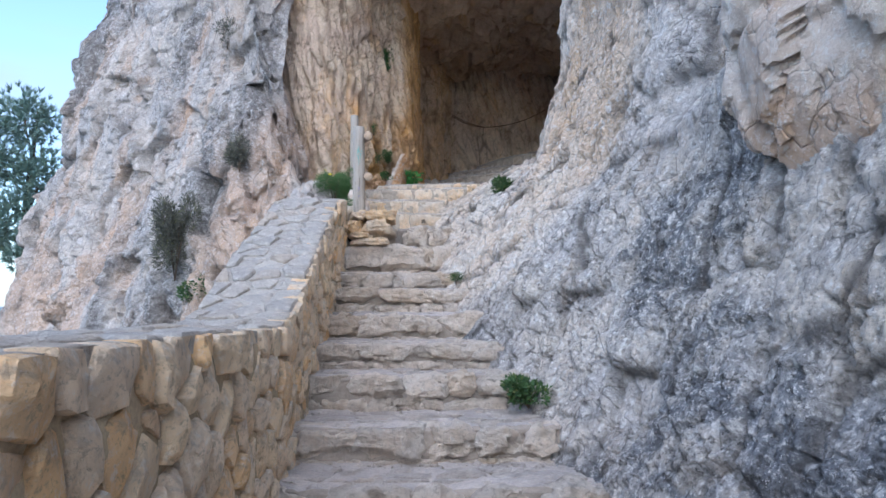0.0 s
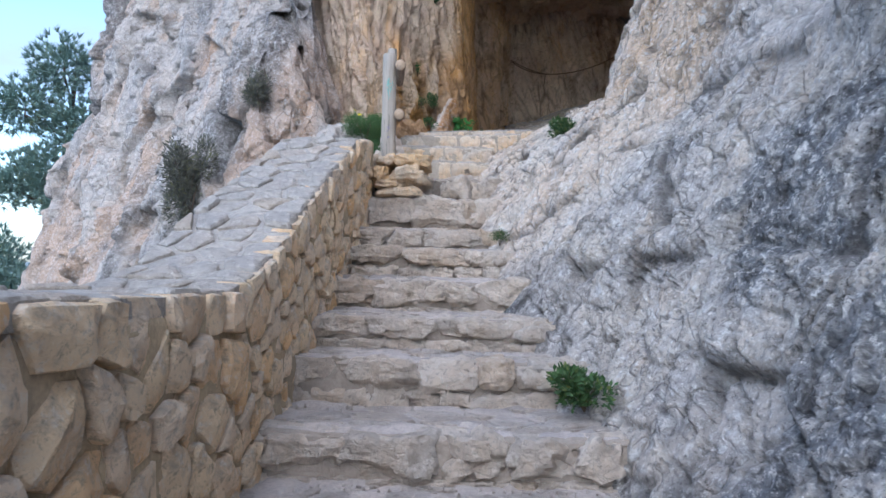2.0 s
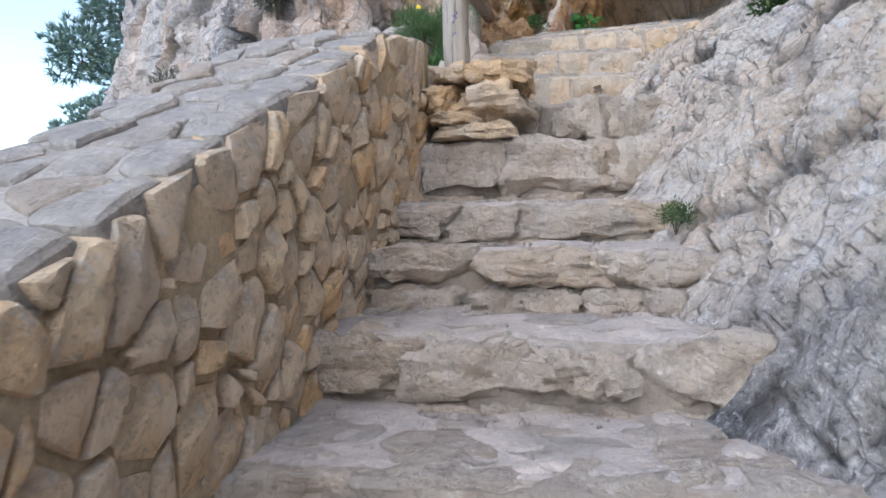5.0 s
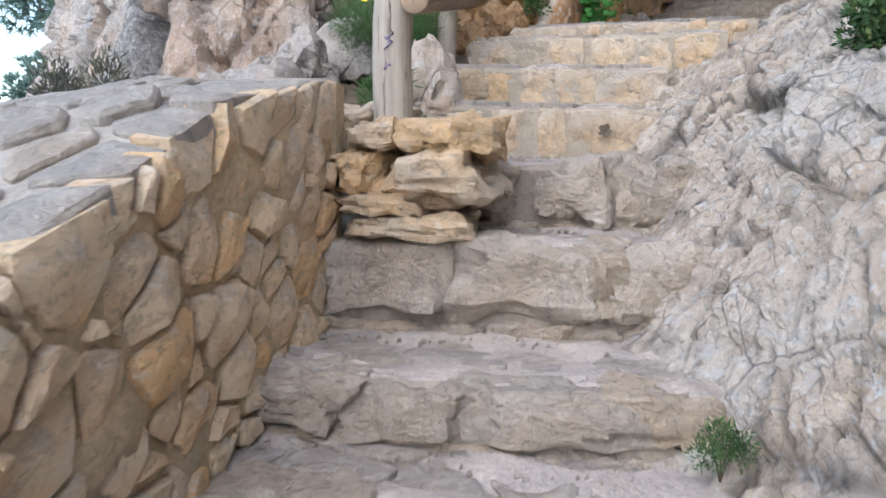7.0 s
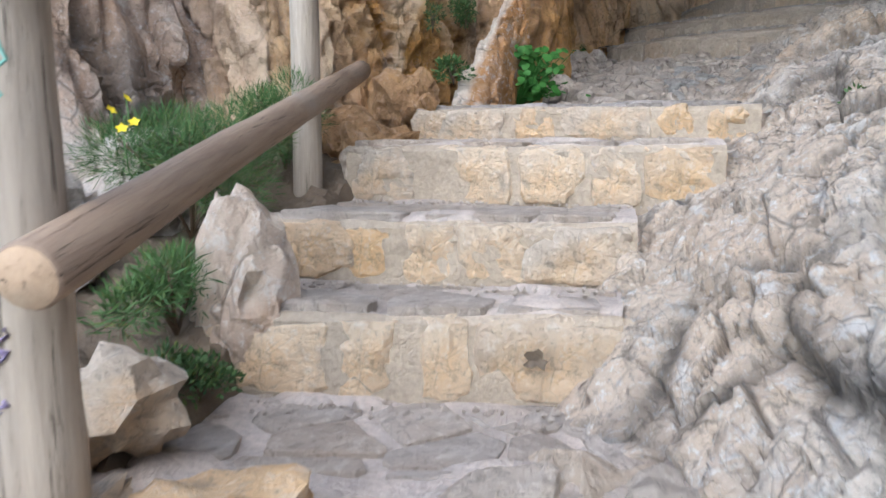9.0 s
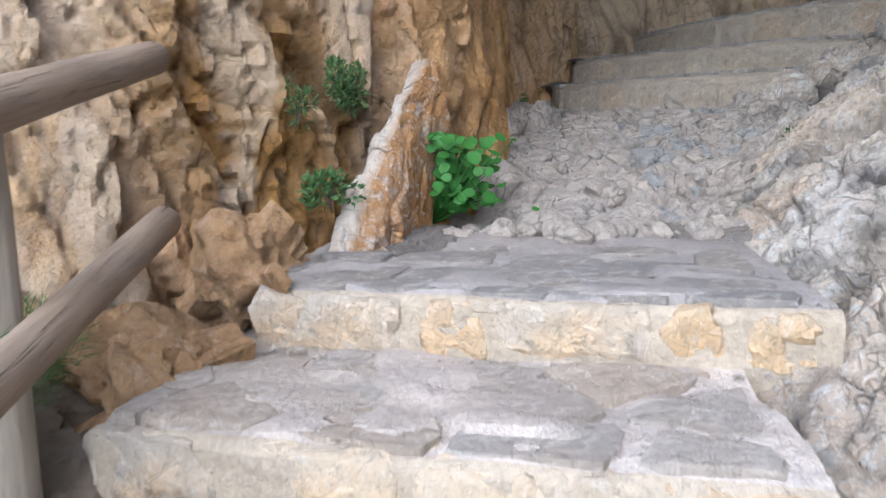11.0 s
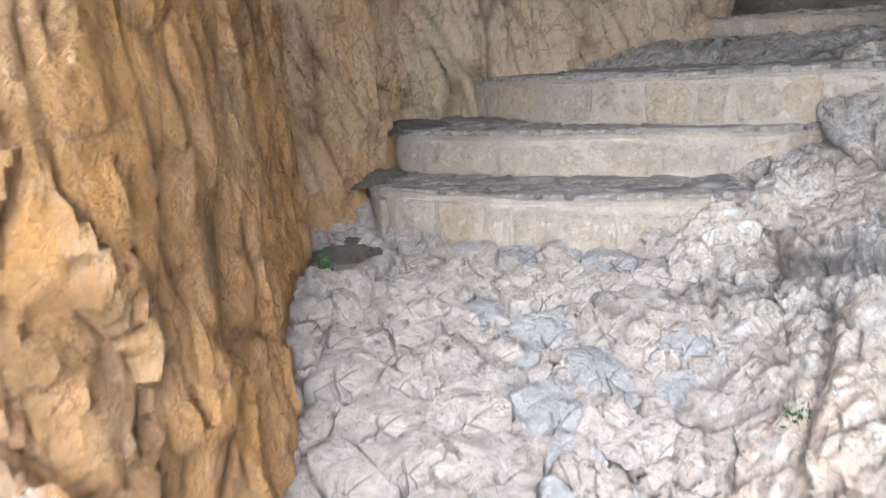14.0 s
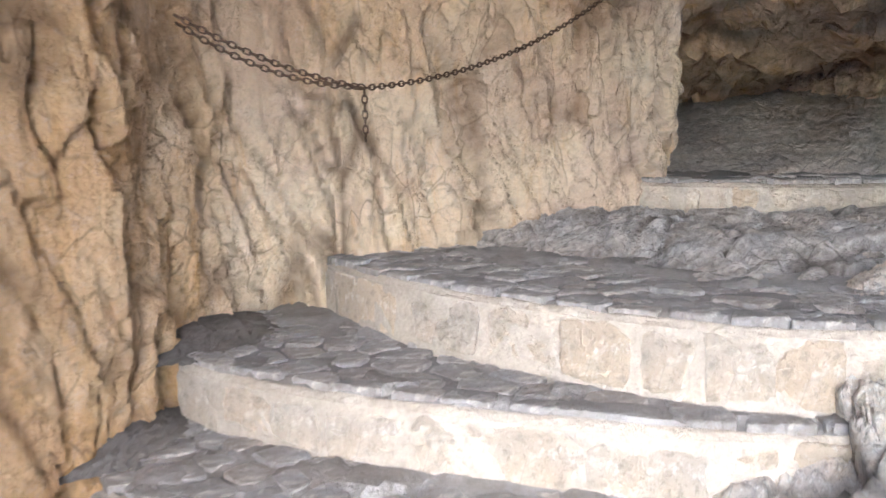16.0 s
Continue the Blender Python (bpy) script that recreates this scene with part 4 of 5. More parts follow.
def parapet():
    ys = np.arange(-2, 7.56, 0.03)
    prof = np.array([(0.0, 0.0), (0.0, 0.5), (0.0, 0.94), (-0.05, 1.0), (-0.3, 1.01), (-0.58, 1.0), (-0.62, 0.94), (-0.66, -1.0)])
    v = np.linspace(0, 7, 72)
    lo = np.floor(v).astype(int).clip(0, 6)
    pr = prof[lo] * (1 - (v - lo))[:, None] + prof[lo + 1] * (v - lo)[:, None]
    rows = []
    for y in ys:
        f, t, b = wall_face(y) - 0.02, wall_top(y), wall_foot(y) - 0.1
        rows.append([(f + d, y, b + (t - b) * h) for d, h in pr])
    P = np.array(rows)
    N = grid_normals(P)
    if N[100, 10, 0] < 0:
        N = -N
    f, c = facets(P, (0.2, 0.2, 0.14), 601)
    P = P + N * (0.014 * f + 0.012 * fbm(P, 0.2, 3, 602))[..., None] * np.where((v > 2.6) & (v < 5.2), 0.4, 1.0)[None, :, None]
    body = new("parapet", grid_mesh("parapet", P, M_MORTAR_OCHRE))
    flat = np.zeros((len(ys) - 1, 71), dtype=np.int32)
    flat[:, 22:] = 1
    body.data.materials.append(M_MORTAR)
    body.data.polygons.foreach_set("material_index", flat.ravel())
    tagged(body, "rubble stone parapet with ochre mortar and slab top", "stone wall", kind="structure")
    end = mesh_from("end_face", [(-1.6, 7.56, 1.2), (-0.97, 7.56, 1.2), (-0.97, 7.56, 2.46), (-1.6, 7.56, 2.46), (-1.6, 7.5, 1.2), (-0.97, 7.5, 1.2), (-0.97, 7.5, 2.46), (-1.6, 7.5, 2.46)],
                    [(0, 3, 2, 1), (4, 5, 6, 7), (0, 1, 5, 4), (1, 2, 6, 5), (2, 3, 7, 6), (3, 0, 4, 7)], M_MORTAR_OCHRE, smooth=False)
    part("end_face", end, body)
    r = random.Random(5)
    # rubble face
    for y0, y1, size in ((0.9, 2.3, 0.17), (2.3, 4.2, 0.165), (4.2, 5.9, 0.125), (5.9, 7.52, 0.12)):
        hmax = 1.25 if y0 < 4 else 0.95
        pts = [(a + r.uniform(-0.3, 0.3) * size, b + r.uniform(-0.25, 0.25) * size) for a, b in scatter(y1 - y0, hmax, size, r, 1.1)]
        heft = [r.uniform(-0.5, 0.5) * size * size for _ in pts]
        for poly in cells(pts, [(0, 0), (y1 - y0, 0), (y1 - y0, hmax), (0, hmax)], 0.016, heft):
            cy = sum(p[0] for p in poly) / len(poly) + y0
            # rows follow the slope of the top
            top = wall_top(cy)
            ch = sum(p[1] for p in poly) / len(poly)
            z = top - 0.03 - ch
            if z - 0.02 < wall_foot(cy) - 0.15:
                continue
            lo_y = min(p[1] for p in poly)
            slope = 0.36 if cy > 4.3 else 0.02
            q = [(a, -b + slope * (a - (cy - y0))) for a, b in poly][::-1]
            me, (mx, my) = stone_piece("stone", q, 0.08, r.uniform(0.028, 0.062) * (size / 0.15), r, M_STONE, 0.16, 0.3)
            m = Matrix(((0, 0, 1, wall_face(cy) - 0.03), (1, 0, 0, y0 + mx), (0, 1, 0, top + 0.014 + my), (0, 0, 0, 1)))
            part("stone", me, body, m=m)
    # slab top
    for y0, y1 in ((0.8, 4.3), (4.3, 7.5)):
        k = math.hypot(1, 0.36) if y0 > 4 else 1.0
        ln = (y1 - y0) * k
        pts = scatter(ln, 0.6, 0.19, r, 1.3)
        for poly in cells(pts, [(0, 0.0), (ln, 0.0), (ln, 0.58), (0, 0.58)], 0.018):
            me, (mx, my) = stone_piece("cap_slab", poly, 0.05, r.uniform(0.012, 0.04), r, M_CAP, 0.22, 0.12)
            y = y0 + mx / k
            e = (wall_top(y + 0.08) - wall_top(y - 0.08)) / 0.16
            c, s = 1 / math.hypot(1, e), e / math.hypot(1, e)
            m = Matrix(((0, -1, 0, wall_face(y) - 0.02 - my), (c, 0, -s, y), (s, 0, c, wall_top(y) + 0.0), (0, 0, 0, 1)))
            part("cap_slab", me, body, m=m)


parapet()

# ---- sea, far shore, slope below the path ----
def sea_and_shore():
    k = Nodes("sea_water")
    w = k.noise(0.05, 4, 0.6)
    k.bsdf.inputs["IOR"].default_value = 1.33
    M_SEA = k.done(k.mix(k.span(w, 0.3, 0.7), (0.02, 0.12, 0.24), (0.03, 0.16, 0.3)), 0.25, k.noise(0.4, 6, 0.6), 0.3, 0.6)
    V = [(-4900, -4900, -75), (4900, -4900, -75), (4900, 4900, -75), (-4900, 4900, -75)]
    tagged(new("water", mesh_from("water", V, [(0, 1, 2, 3)], M_SEA)), "calm blue sea far below the path", "sea", kind="structure")
    # distance haze over the hills is mixed into their colour as pale grey-blue
    k = Nodes("far_hills_hazed")
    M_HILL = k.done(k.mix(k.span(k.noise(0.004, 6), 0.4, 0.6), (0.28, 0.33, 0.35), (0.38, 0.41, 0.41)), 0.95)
    az = np.radians(np.linspace(15, 80, 160))
    rr = np.linspace(3300, 4600, 14)
    A, R = np.meshgrid(az, rr, indexing="ij")
    P = np.stack([-np.sin(A) * R, np.cos(A) * R, np.zeros_like(A)], -1)
    ridge = 60 + 150 * (0.5 + 0.5 * vnoise(P, 900, 3)) + 120 * np.exp(-(((np.degrees(A) - 46) / 5) ** 2))
    P[..., 2] = -78 + step01(R, 3300, 4300) * ridge + 12 * fbm(P, 300, 3, 9) * step01(R, 3300, 3600)
    tagged(new("backdrop_hills", grid_mesh("backdrop_hills", P, M_HILL, flip=True)), "low green hills across the bay with haze put into their colour", "hills", kind="structure")
    M_TOWN = plain("town_white", (0.75, 0.72, 0.68), 0.8)
    V, F = [], []
    r = random.Random(3)
    for _ in range(260):
        a, d = radians(r.uniform(20, 75)), r.uniform(3330, 3600)
        x, y, sx, sz, z = -math.sin(a) * d, math.cos(a) * d, r.uniform(8, 22), r.uniform(8, 20), -75 + (d - 3330) * 0.05
        b = len(V)
        V += [(x - sx, y - 8, z - 10), (x + sx, y - 8, z - 10), (x + sx, y + 8, z - 10), (x - sx, y + 8, z - 10), (x - sx, y - 8, z + sz), (x + sx, y - 8, z + sz), (x + sx, y + 8, z + sz), (x - sx, y + 8, z + sz)]
        F += [tuple(b + i for i in f) for f in ((0, 3, 2, 1), (4, 5, 6, 7), (0, 1, 5, 4), (1, 2, 6, 5), (2, 3, 7, 6), (3, 0, 4, 7))]
    tagged(new("seaside_town", mesh_from("seaside_town", V, F, M_TOWN, smooth=False)), "pale houses along the far shore", "town", kind="stuff")
    k = Nodes("scrub_ground")
    M_SCRUB = k.done(k.mix(k.span(k.noise(0.8, 6), 0.4, 0.6), (0.1, 0.11, 0.06), (0.3, 0.27, 0.22)), 0.95, k.noise(4, 6), 0.8, 0.1)
    X, Y = np.meshgrid(np.linspace(-70, -1.3, 90), np.linspace(-60, 70, 110), indexing="ij")
    Z = -0.5 - 0.95 * (-1.3 - X) - 0.02 * (-1.3 - X) ** 2 * 0.2
    P = np.stack([X, Y, Z], -1)
    P[..., 2] += 1.2 * fbm(P, 6, 4, 12) * step01(-X, 1.6, 5)
    tagged(new("ground", grid_mesh("ground", P, M_SCRUB)), "steep scrubby slope falling to the sea", "hillside", kind="structure")


sea_and_shore()


# ---- things: timber rail ----
def log(name, a, b, r0, r1, material, parent, label="", end=None, seed=0):
    a, b = Vector(a), Vector(b)
    n = 14
    pts = [a.lerp(b, i / (n - 1)) + Vector((noise.noise(Vector((i * 0.4, seed, 0))), noise.noise(Vector((i * 0.4, seed, 5))), 0)) * 0.006 for i in range(n)]
    rad = [(r0 + (r1 - r0) * i / (n - 1)) * (1 + 0.04 * noise.noise(Vector((i * 0.7, seed, 9)))) for i in range(n)]
    pts = [a + (b - a).normalized() * 0.0, *pts[0:], b]
    rad = [rad[0] * 0.9, *rad, rad[-1] * 0.9]
    pts[1] = a + (b - a).normalized() * 0.008
    pts[-2] = b - (b - a).normalized() * 0.008
    # built along its own z, so that the grain follows the log
    q = (b - a).to_track_quat("Z", "Y").to_matrix().to_4x4()
    m = Matrix.Translation(a) @ q
    inv = m.inverted()
    me = tube([inv @ p for p in pts], rad, 18, material, name, True, 0.03)
    if end:
        me.materials.append(end)
        me.polygons[-1].material_index = me.polygons[-2].material_index = 1
    ob = part(name, me, parent, label, m)
    return ob


rail = tagged(new("timber_railing"), "weathered round-log railing with two posts and two rails", "railing")
first_post = log("post", (-0.866, 7.72, 2.3), (-0.88, 7.72, 3.27), 0.065, 0.058, M_WOOD, rail, "grey weathered post with faint graffiti", M_WOOD_END, 1)
log("post", (-1.13, 9.42, 2.5), (-1.13, 9.42, 3.85), 0.054, 0.05, M_WOOD, rail, "", M_WOOD_END, 2)
log("rail", (-0.765, 7.6, 2.72), (-1.14, 10.1, 3.235), 0.046, 0.044, M_WOOD_BROWN, rail, "brown log rail with a sawn end", M_WOOD_END, 3)
log("rail", (-0.77, 7.62, 3.15), (-1.14, 10.1, 3.66), 0.046, 0.044, M_WOOD_BROWN, rail, "", M_WOOD_END, 4)


def scrawl(parent, axis, radius, strokes, material, name):
    """Paint strokes on a round post: (turn, height, turn, height) in degrees and metres."""
    for a0, z0, a1, z1 in strokes:
        pts = []
        for k in range(7):
            a, z = radians(a0 + (a1 - a0) * k / 6 + 8 * math.sin(k * 1.9)), z0 + (z1 - z0) * k / 6
            pts.append((axis[0] + math.cos(a) * radius, axis[1] + math.sin(a) * radius, z))
        part(name, tube([parent.matrix_basis.inverted() @ Vector(q) for q in pts], [0.0028] * 7, 5, material, name), parent)


scrawl(first_post, (-0.878, 7.72), 0.0605, [(-95, 2.9, -60, 2.98), (-70, 2.88, -100, 2.96), (-60, 3.0, -95, 2.99), (-85, 2.86, -85, 3.04), (-105, 2.97, -75, 3.05), (-65, 2.93, -50, 3.02), (-100, 3.02, -62, 2.92)], M_PAINT, "turquoise_scrawl")
scrawl(first_post, (-0.872, 7.72), 0.063, [(-95, 2.62, -70, 2.6), (-75, 2.64, -88, 2.58), (-95, 2.52, -75, 2.54)], M_PURPLE, "purple_scrawl")


# ---- dry-stacked stones under the post ----
def stacked_stones():
    r = random.Random(17)
    laid = [(-0.93, -0.55, 2.0, 2.085), (-0.96, -0.7, 2.075, 2.135), (-0.96, -0.83, 2.13, 2.26), (-0.85, -0.5, 2.115, 2.265), (-0.94, -0.79, 2.255, 2.345), (-0.8, -0.48, 2.26, 2.365)]
    for x0, x1, z0, z1 in laid:
        me = block_stone("stacked_stone", x1 - x0 + 0.01, 0.5, z1 - z0 + 0.008, r, M_STEP2, 6.0, 0.3, 0.14, 0.14)
        ob = new("stacked_stone", me)
        ob.matrix_basis = pose((x0 + x1) / 2, 7.69 + r.uniform(-0.02, 0.02), (z0 + z1) / 2, 0, r.uniform(-4, 4), r.uniform(-5, 5))
        tagged(ob, "flat cream stone in a dry-laid stack under the post", "stone", "dry-stacked stones")
    for x, y, z, w, d, h in ((-1.13, 7.72, 2.3, 0.3, 0.34, 0.22), (-1.4, 7.66, 2.32, 0.28, 0.36, 0.22), (-1.2, 8.02, 2.3, 0.34, 0.26, 0.2), (-1.5, 8.05, 2.32, 0.34, 0.34, 0.24)):
        ob = new("wall_stone", block_stone("wall_stone", w, d, h, r, M_STEP2, 6.0, 0.3, 0.1, 0.14))
        ob.matrix_basis = pose(x, y, z, r.uniform(-4, 4), r.uniform(-4, 4), r.uniform(-14, 14))
        tagged(ob, "rough cream stone at the end of the parapet", "stone", "parapet end stones")


stacked_stones()


def rock(name, at, size, seed, material, label, turn=0, tilt=0, cuts=3, rough=0.3, group=""):
    ob = new(name, boulder_mesh(name, size, seed, material, cuts, rough))
    ob.matrix_basis = pose(*at, tilt, 0, turn)
    return tagged(ob, label, "rock", group)


rock("upright_rock", (-1.0, 8.62, 2.49), (0.12, 0.1, 0.24), 3, M_FIN, "pointed white rock standing beside the steps", 10, -8, 4, 0.28)
rock("boulder", (-1.0, 8.1, 2.37), (0.13, 0.12, 0.1), 5, M_STEP2, "warm cream boulder beside the post", 30)
rock("boulder", (-1.28, 8.2, 2.3), (0.16, 0.14, 0.1), 6, M_FLOOR, "rounded pale boulder beside the post", 60)
for k, (x, y, z) in enumerate(((-1.62, 8.3, 2.42), (-1.66, 8.75, 2.58), (-1.6, 9.15, 2.72), (-1.52, 7.95, 2.32))):
    rock("boulder", (x, y, z), (0.17, 0.26, 0.2), 40 + k, M_FLOOR, "pale broken rock at the foot of the cliff", 30 * k, 0, 4, 0.4)
rock("boulder", (-0.98, 10.3, 3.02), (0.18, 0.28, 0.2), 8, M_CAVE, "brown boulder at the foot of the ochre rock", 20, 0, 4, 0.4)
rock("boulder", (-1.1, 9.85, 2.86), (0.18, 0.2, 0.17), 9, M_CAVE, "brown boulder at the foot of the ochre rock", 70, 0, 4, 0.4)


# ---- pale rock fin beside the landing ----
def rock_fin():
    ys = np.linspace(10.55, 11.2, 60)
    v = np.linspace(0, 1, 70)
    rows = []
    for y in ys:
        s = (y - 10.55) / 0.65
        top = 3.08 + 0.68 * s ** 0.8
        th = 0.078 + 0.02 * math.sin(9 * y)
        cx = -0.76 + 0.17 * s
        row = []
        for q in v:
            w = q * math.pi
            side = math.cos(w)
            row.append((cx + th * np.sign(side) * abs(side) ** 0.5, y, 2.85 + (top - 2.85) * math.sin(w) ** 0.35))
        rows.append(row)
    P = np.array(rows)
    N = grid_normals(P)
    f, c = facets(P, (0.1, 0.12, 0.16), 801)
    f2, _ = facets(P, 0.05, 802)
    P = P + N * (0.018 * f + 0.007 * f2)[..., None]
    ochre = step01(P[..., 0] - (-0.76 + 0.17 * (P[..., 1] - 10.55) / 0.65), -0.005, 0.025)
    ob = new("rock_fin", grid_mesh("rock_fin", P, M_FIN, {"ochre": ochre, "lichen": 0 * ochre}))
    tagged(ob, "thin upright fin of white and ochre rock", "rock")


rock_fin()
for k, (at, size) in enumerate([((1.3, 12.86, 3.62), (0.2, 0.17, 0.16)), ((1.55, 12.72, 3.72), (0.2, 0.2, 0.16)), ((1.12, 12.7, 3.54), (0.11, 0.1, 0.09))]):
    rock("boulder", at, size, 90 + k, M_RIGHT, "pale broken boulder at the end of the cave steps", 40 * k, 10, 4, 0.35)


# ---- plants ----
def leaf_cloud(name, n, radius, leaf, material, seed, flat=0.75, up=0.3, hollow=0.45, narrow=0.45):
    r = random.Random(seed)
    V, F = [], []
    lobes = [(Vector((r.uniform(-1, 1) * radius[0] * 0.6, r.uniform(-1, 1) * radius[1] * 0.6, r.uniform(-0.2, 0.7) * radius[2])), r.uniform(0.35, 0.6)) for _ in range(9)]
    for _ in range(n):
        c, k = r.choice(lobes)
        d = Vector((r.gauss(0, 1), r.gauss(0, 1), r.gauss(0, 1))).normalized()
        q = c + Vector((d.x * radius[0], d.y * radius[1], d.z * radius[2])) * k * r.uniform(hollow, 1)
        a = (d + Vector((r.uniform(-1, 1), r.uniform(-1, 1), r.uniform(-0.5, 1) + up))).normalized()
        b = a.cross(Vector((r.uniform(-1, 1), r.uniform(-1, 1), r.uniform(-1, 1)))).normalized()
        s = leaf * r.uniform(0.6, 1.3)
        i = len(V)
        V += [q, q + a * s * 0.5 + b * s * narrow * 0.5, q + a * s, q + a * s * 0.5 - b * s * narrow * 0.5]
        F.append((i, i + 1, i + 2, i + 3))
    return mesh_from(name, V, F, material, smooth=False)


def bush(at, radius, n, leaf, material, label, seed, group="", narrow=0.45, name="shrub"):
    root = tagged(new(name), label, "bush", group)
    root.location = at
    part("foliage", leaf_cloud("foliage", n, radius, leaf, material, seed, narrow=narrow), root, kind="stuff")
    r = random.Random(seed)
    for k in range(5):
        tip = Vector((r.uniform(-0.6, 0.6) * radius[0], r.uniform(-0.6, 0.6) * radius[1], r.uniform(0.2, 0.7) * radius[2]))
        part("stem", tube([(0, 0, -radius[2] * 0.7), tip * 0.5 + Vector((0, 0, -0.1 * radius[2])), tip], [leaf * 0.12, leaf * 0.09, leaf * 0.04], 5, M_TWIG, "stem"), root)
    return root


bush((0.56, 5.0, 0.78), (0.17, 0.16, 0.12), 1500, 0.035, M_LEAF, "low dense green shrub growing on a step", 1)
bush((0.12, 6.98, 1.64), (0.075, 0.07, 0.08), 1300, 0.016, M_LEAF, "small green tuft at the end of a step", 2, narrow=0.2)
bush((0.66, 8.18, 2.68), (0.16, 0.14, 0.12), 1600, 0.03, M_LEAF, "round green shrub on the rock ledge", 3)
bush((0.78, 9.6, 3.02), (0.07, 0.07, 0.06), 300, 0.03, M_LEAF, "small green tuft on the rock slope", 4)
bush((0.97, 11.75, 3.42), (0.035, 0.035, 0.035), 120, 0.02, M_LEAF, "tiny green sprout in a crack", 5)
bush((-1.3, 8.9, 2.78), (0.22, 0.42, 0.24), 11000, 0.045, M_GRASS, "feathery green plants behind the log rail", 6, narrow=0.05)
bush((-1.12, 8.5, 2.5), (0.12, 0.25, 0.12), 2600, 0.05, M_GRASS, "green grass tufts beside the white rock", 19, narrow=0.08)
bush((-1.25, 9.5, 2.95), (0.18, 0.3, 0.2), 7000, 0.045, M_GRASS, "feathery green plants behind the log rail", 7, narrow=0.05)
bush((-0.97, 8.34, 2.36), (0.11, 0.13, 0.08), 1500, 0.017, M_LEAF, "dark green weeds at the foot of the white rock", 8)
bush((-0.8, 10.82, 3.6), (0.09, 0.09, 0.13), 1600, 0.018, M_LEAF, "dark green shrub rooted in the ochre rock", 9)
bush((-0.94, 10.66, 3.54), (0.055, 0.05, 0.09), 340, 0.03, M_LEAF, "thin green tuft hanging from the rock", 10, narrow=0.18)
bush((-1.0, 10.68, 3.97), (0.035, 0.035, 0.1), 260, 0.035, M_GRASS, "thin green tuft hanging from the rock", 11, narrow=0.14)
bush((-0.81, 10.56, 3.27), (0.09, 0.09, 0.09), 420, 0.028, M_GRASS, "low green weeds at the foot of the fin", 12)
bush((-0.24, 12.85, 3.62), (0.025, 0.03, 0.07), 160, 0.022, M_GRASS, "green moss between small stones", 13)
bush((-3.3, 9.25, 2.15), (0.3, 0.28, 0.6), 6500, 0.06, M_LEAF_GREY, "dry grey shrub clinging to the cliff", 14, narrow=0.2)
bush((-3.05, 9.2, 1.52), (0.28, 0.22, 0.25), 2200, 0.05, M_LEAF, "green shrub clinging to the cliff", 15)
bush((-2.5, 9.12, 3.22), (0.17, 0.14, 0.26), 2200, 0.045, M_LEAF_GREY, "dry grey shrub clinging to the cliff", 16, narrow=0.2)
bush((-3.02, 10.25, 5.2), (0.2, 0.2, 0.25), 1100, 0.05, M_LEAF_GREY, "dry grey shrub clinging to the cliff", 17, narrow=0.2)
bush((-0.85, 11.1, 5.05), (0.1, 0.1, 0.3), 900, 0.045, M_LEAF, "dark shrub high in the rock cleft", 18)


def round_leaf_plant(at, n, spread, seed):
    root = tagged(new("round_leaf_plant"), "bright green round-leaved plant at the foot of the fin", "plant")
    root.location = at
    r = random.Random(seed)
    disc = []
    for j in range(3):
        V, F = [(0, 0, -0.12)], []
        for k in range(9):
            w = 2 * math.pi * k / 9
            q = 1 + 0.07 * math.sin(3 * w + j)
            V.append((math.cos(w) * q, math.sin(w) * q, 0.08 * math.sin(2 * w + j)))
        F = [(0, 1 + k, 1 + (k + 1) % 9) for k in range(9)]
        disc.append(mesh_from("leaf", V, F, M_LEAF_BRIGHT))
    for k in range(n):
        p = Vector((abs(r.gauss(0, 0.5)) * spread[0], r.gauss(0, 0.5) * spread[1], r.uniform(0.05, 1) * spread[2]))
        p.x += 0.05 * (1 - p.z / spread[2])
        s = r.uniform(0.015, 0.029)
        m = Matrix.Translation(p) @ Euler((r.uniform(0.2, 1.1), r.uniform(-0.5, 0.9), r.uniform(-0.6, 0.6))).to_matrix().to_4x4() @ Matrix.Scale(s, 4)
        part("leaf", disc[k % 3], root, m=m)
        if k % 3 == 0:
            part("stalk", tube([(0, 0, -0.05), (p.x * 0.6, p.y * 0.6, p.z * 0.5), tuple(p)], [0.003, 0.0025, 0.002], 4, M_LEAF_BRIGHT, "stalk"), root)


round_leaf_plant((-0.56, 11.1, 3.16), 190, (0.22, 0.14, 0.29), 4)


def yellow_flower(at, seed):
    r = random.Random(seed)
    root = tagged(new("yellow_flower"), "small yellow flower among the green plants", "flower", "yellow flowers")
    root.location = at
    V, F = [(0, 0, 0)], []
    for k in range(10):
        w = math.pi * 2 * k / 10
        q = 0.018 if k % 2 else 0.011
        V.append((math.cos(w) * q, math.sin(w) * q, 0.006))
    F = [(0, 1 + k, 1 + (k + 1) % 10) for k in range(10)]
    me = mesh_from("petals", V, F, M_YELLOW)
    part("petals", me, root, m=pose(0, 0, 0, 50, 10, r.uniform(0, 90)))
    part("stem", tube([(0, 0, 0), (0.01, 0.01, -0.12)], [0.002, 0.002], 4, M_GRASS, "stem"), root)


for k, at in enumerate([(-1.36, 8.62, 2.98), (-1.33, 8.68, 2.95), (-1.4, 8.75, 3.02), (-1.3, 8.58, 2.93)]):
    yellow_flower(at, k)


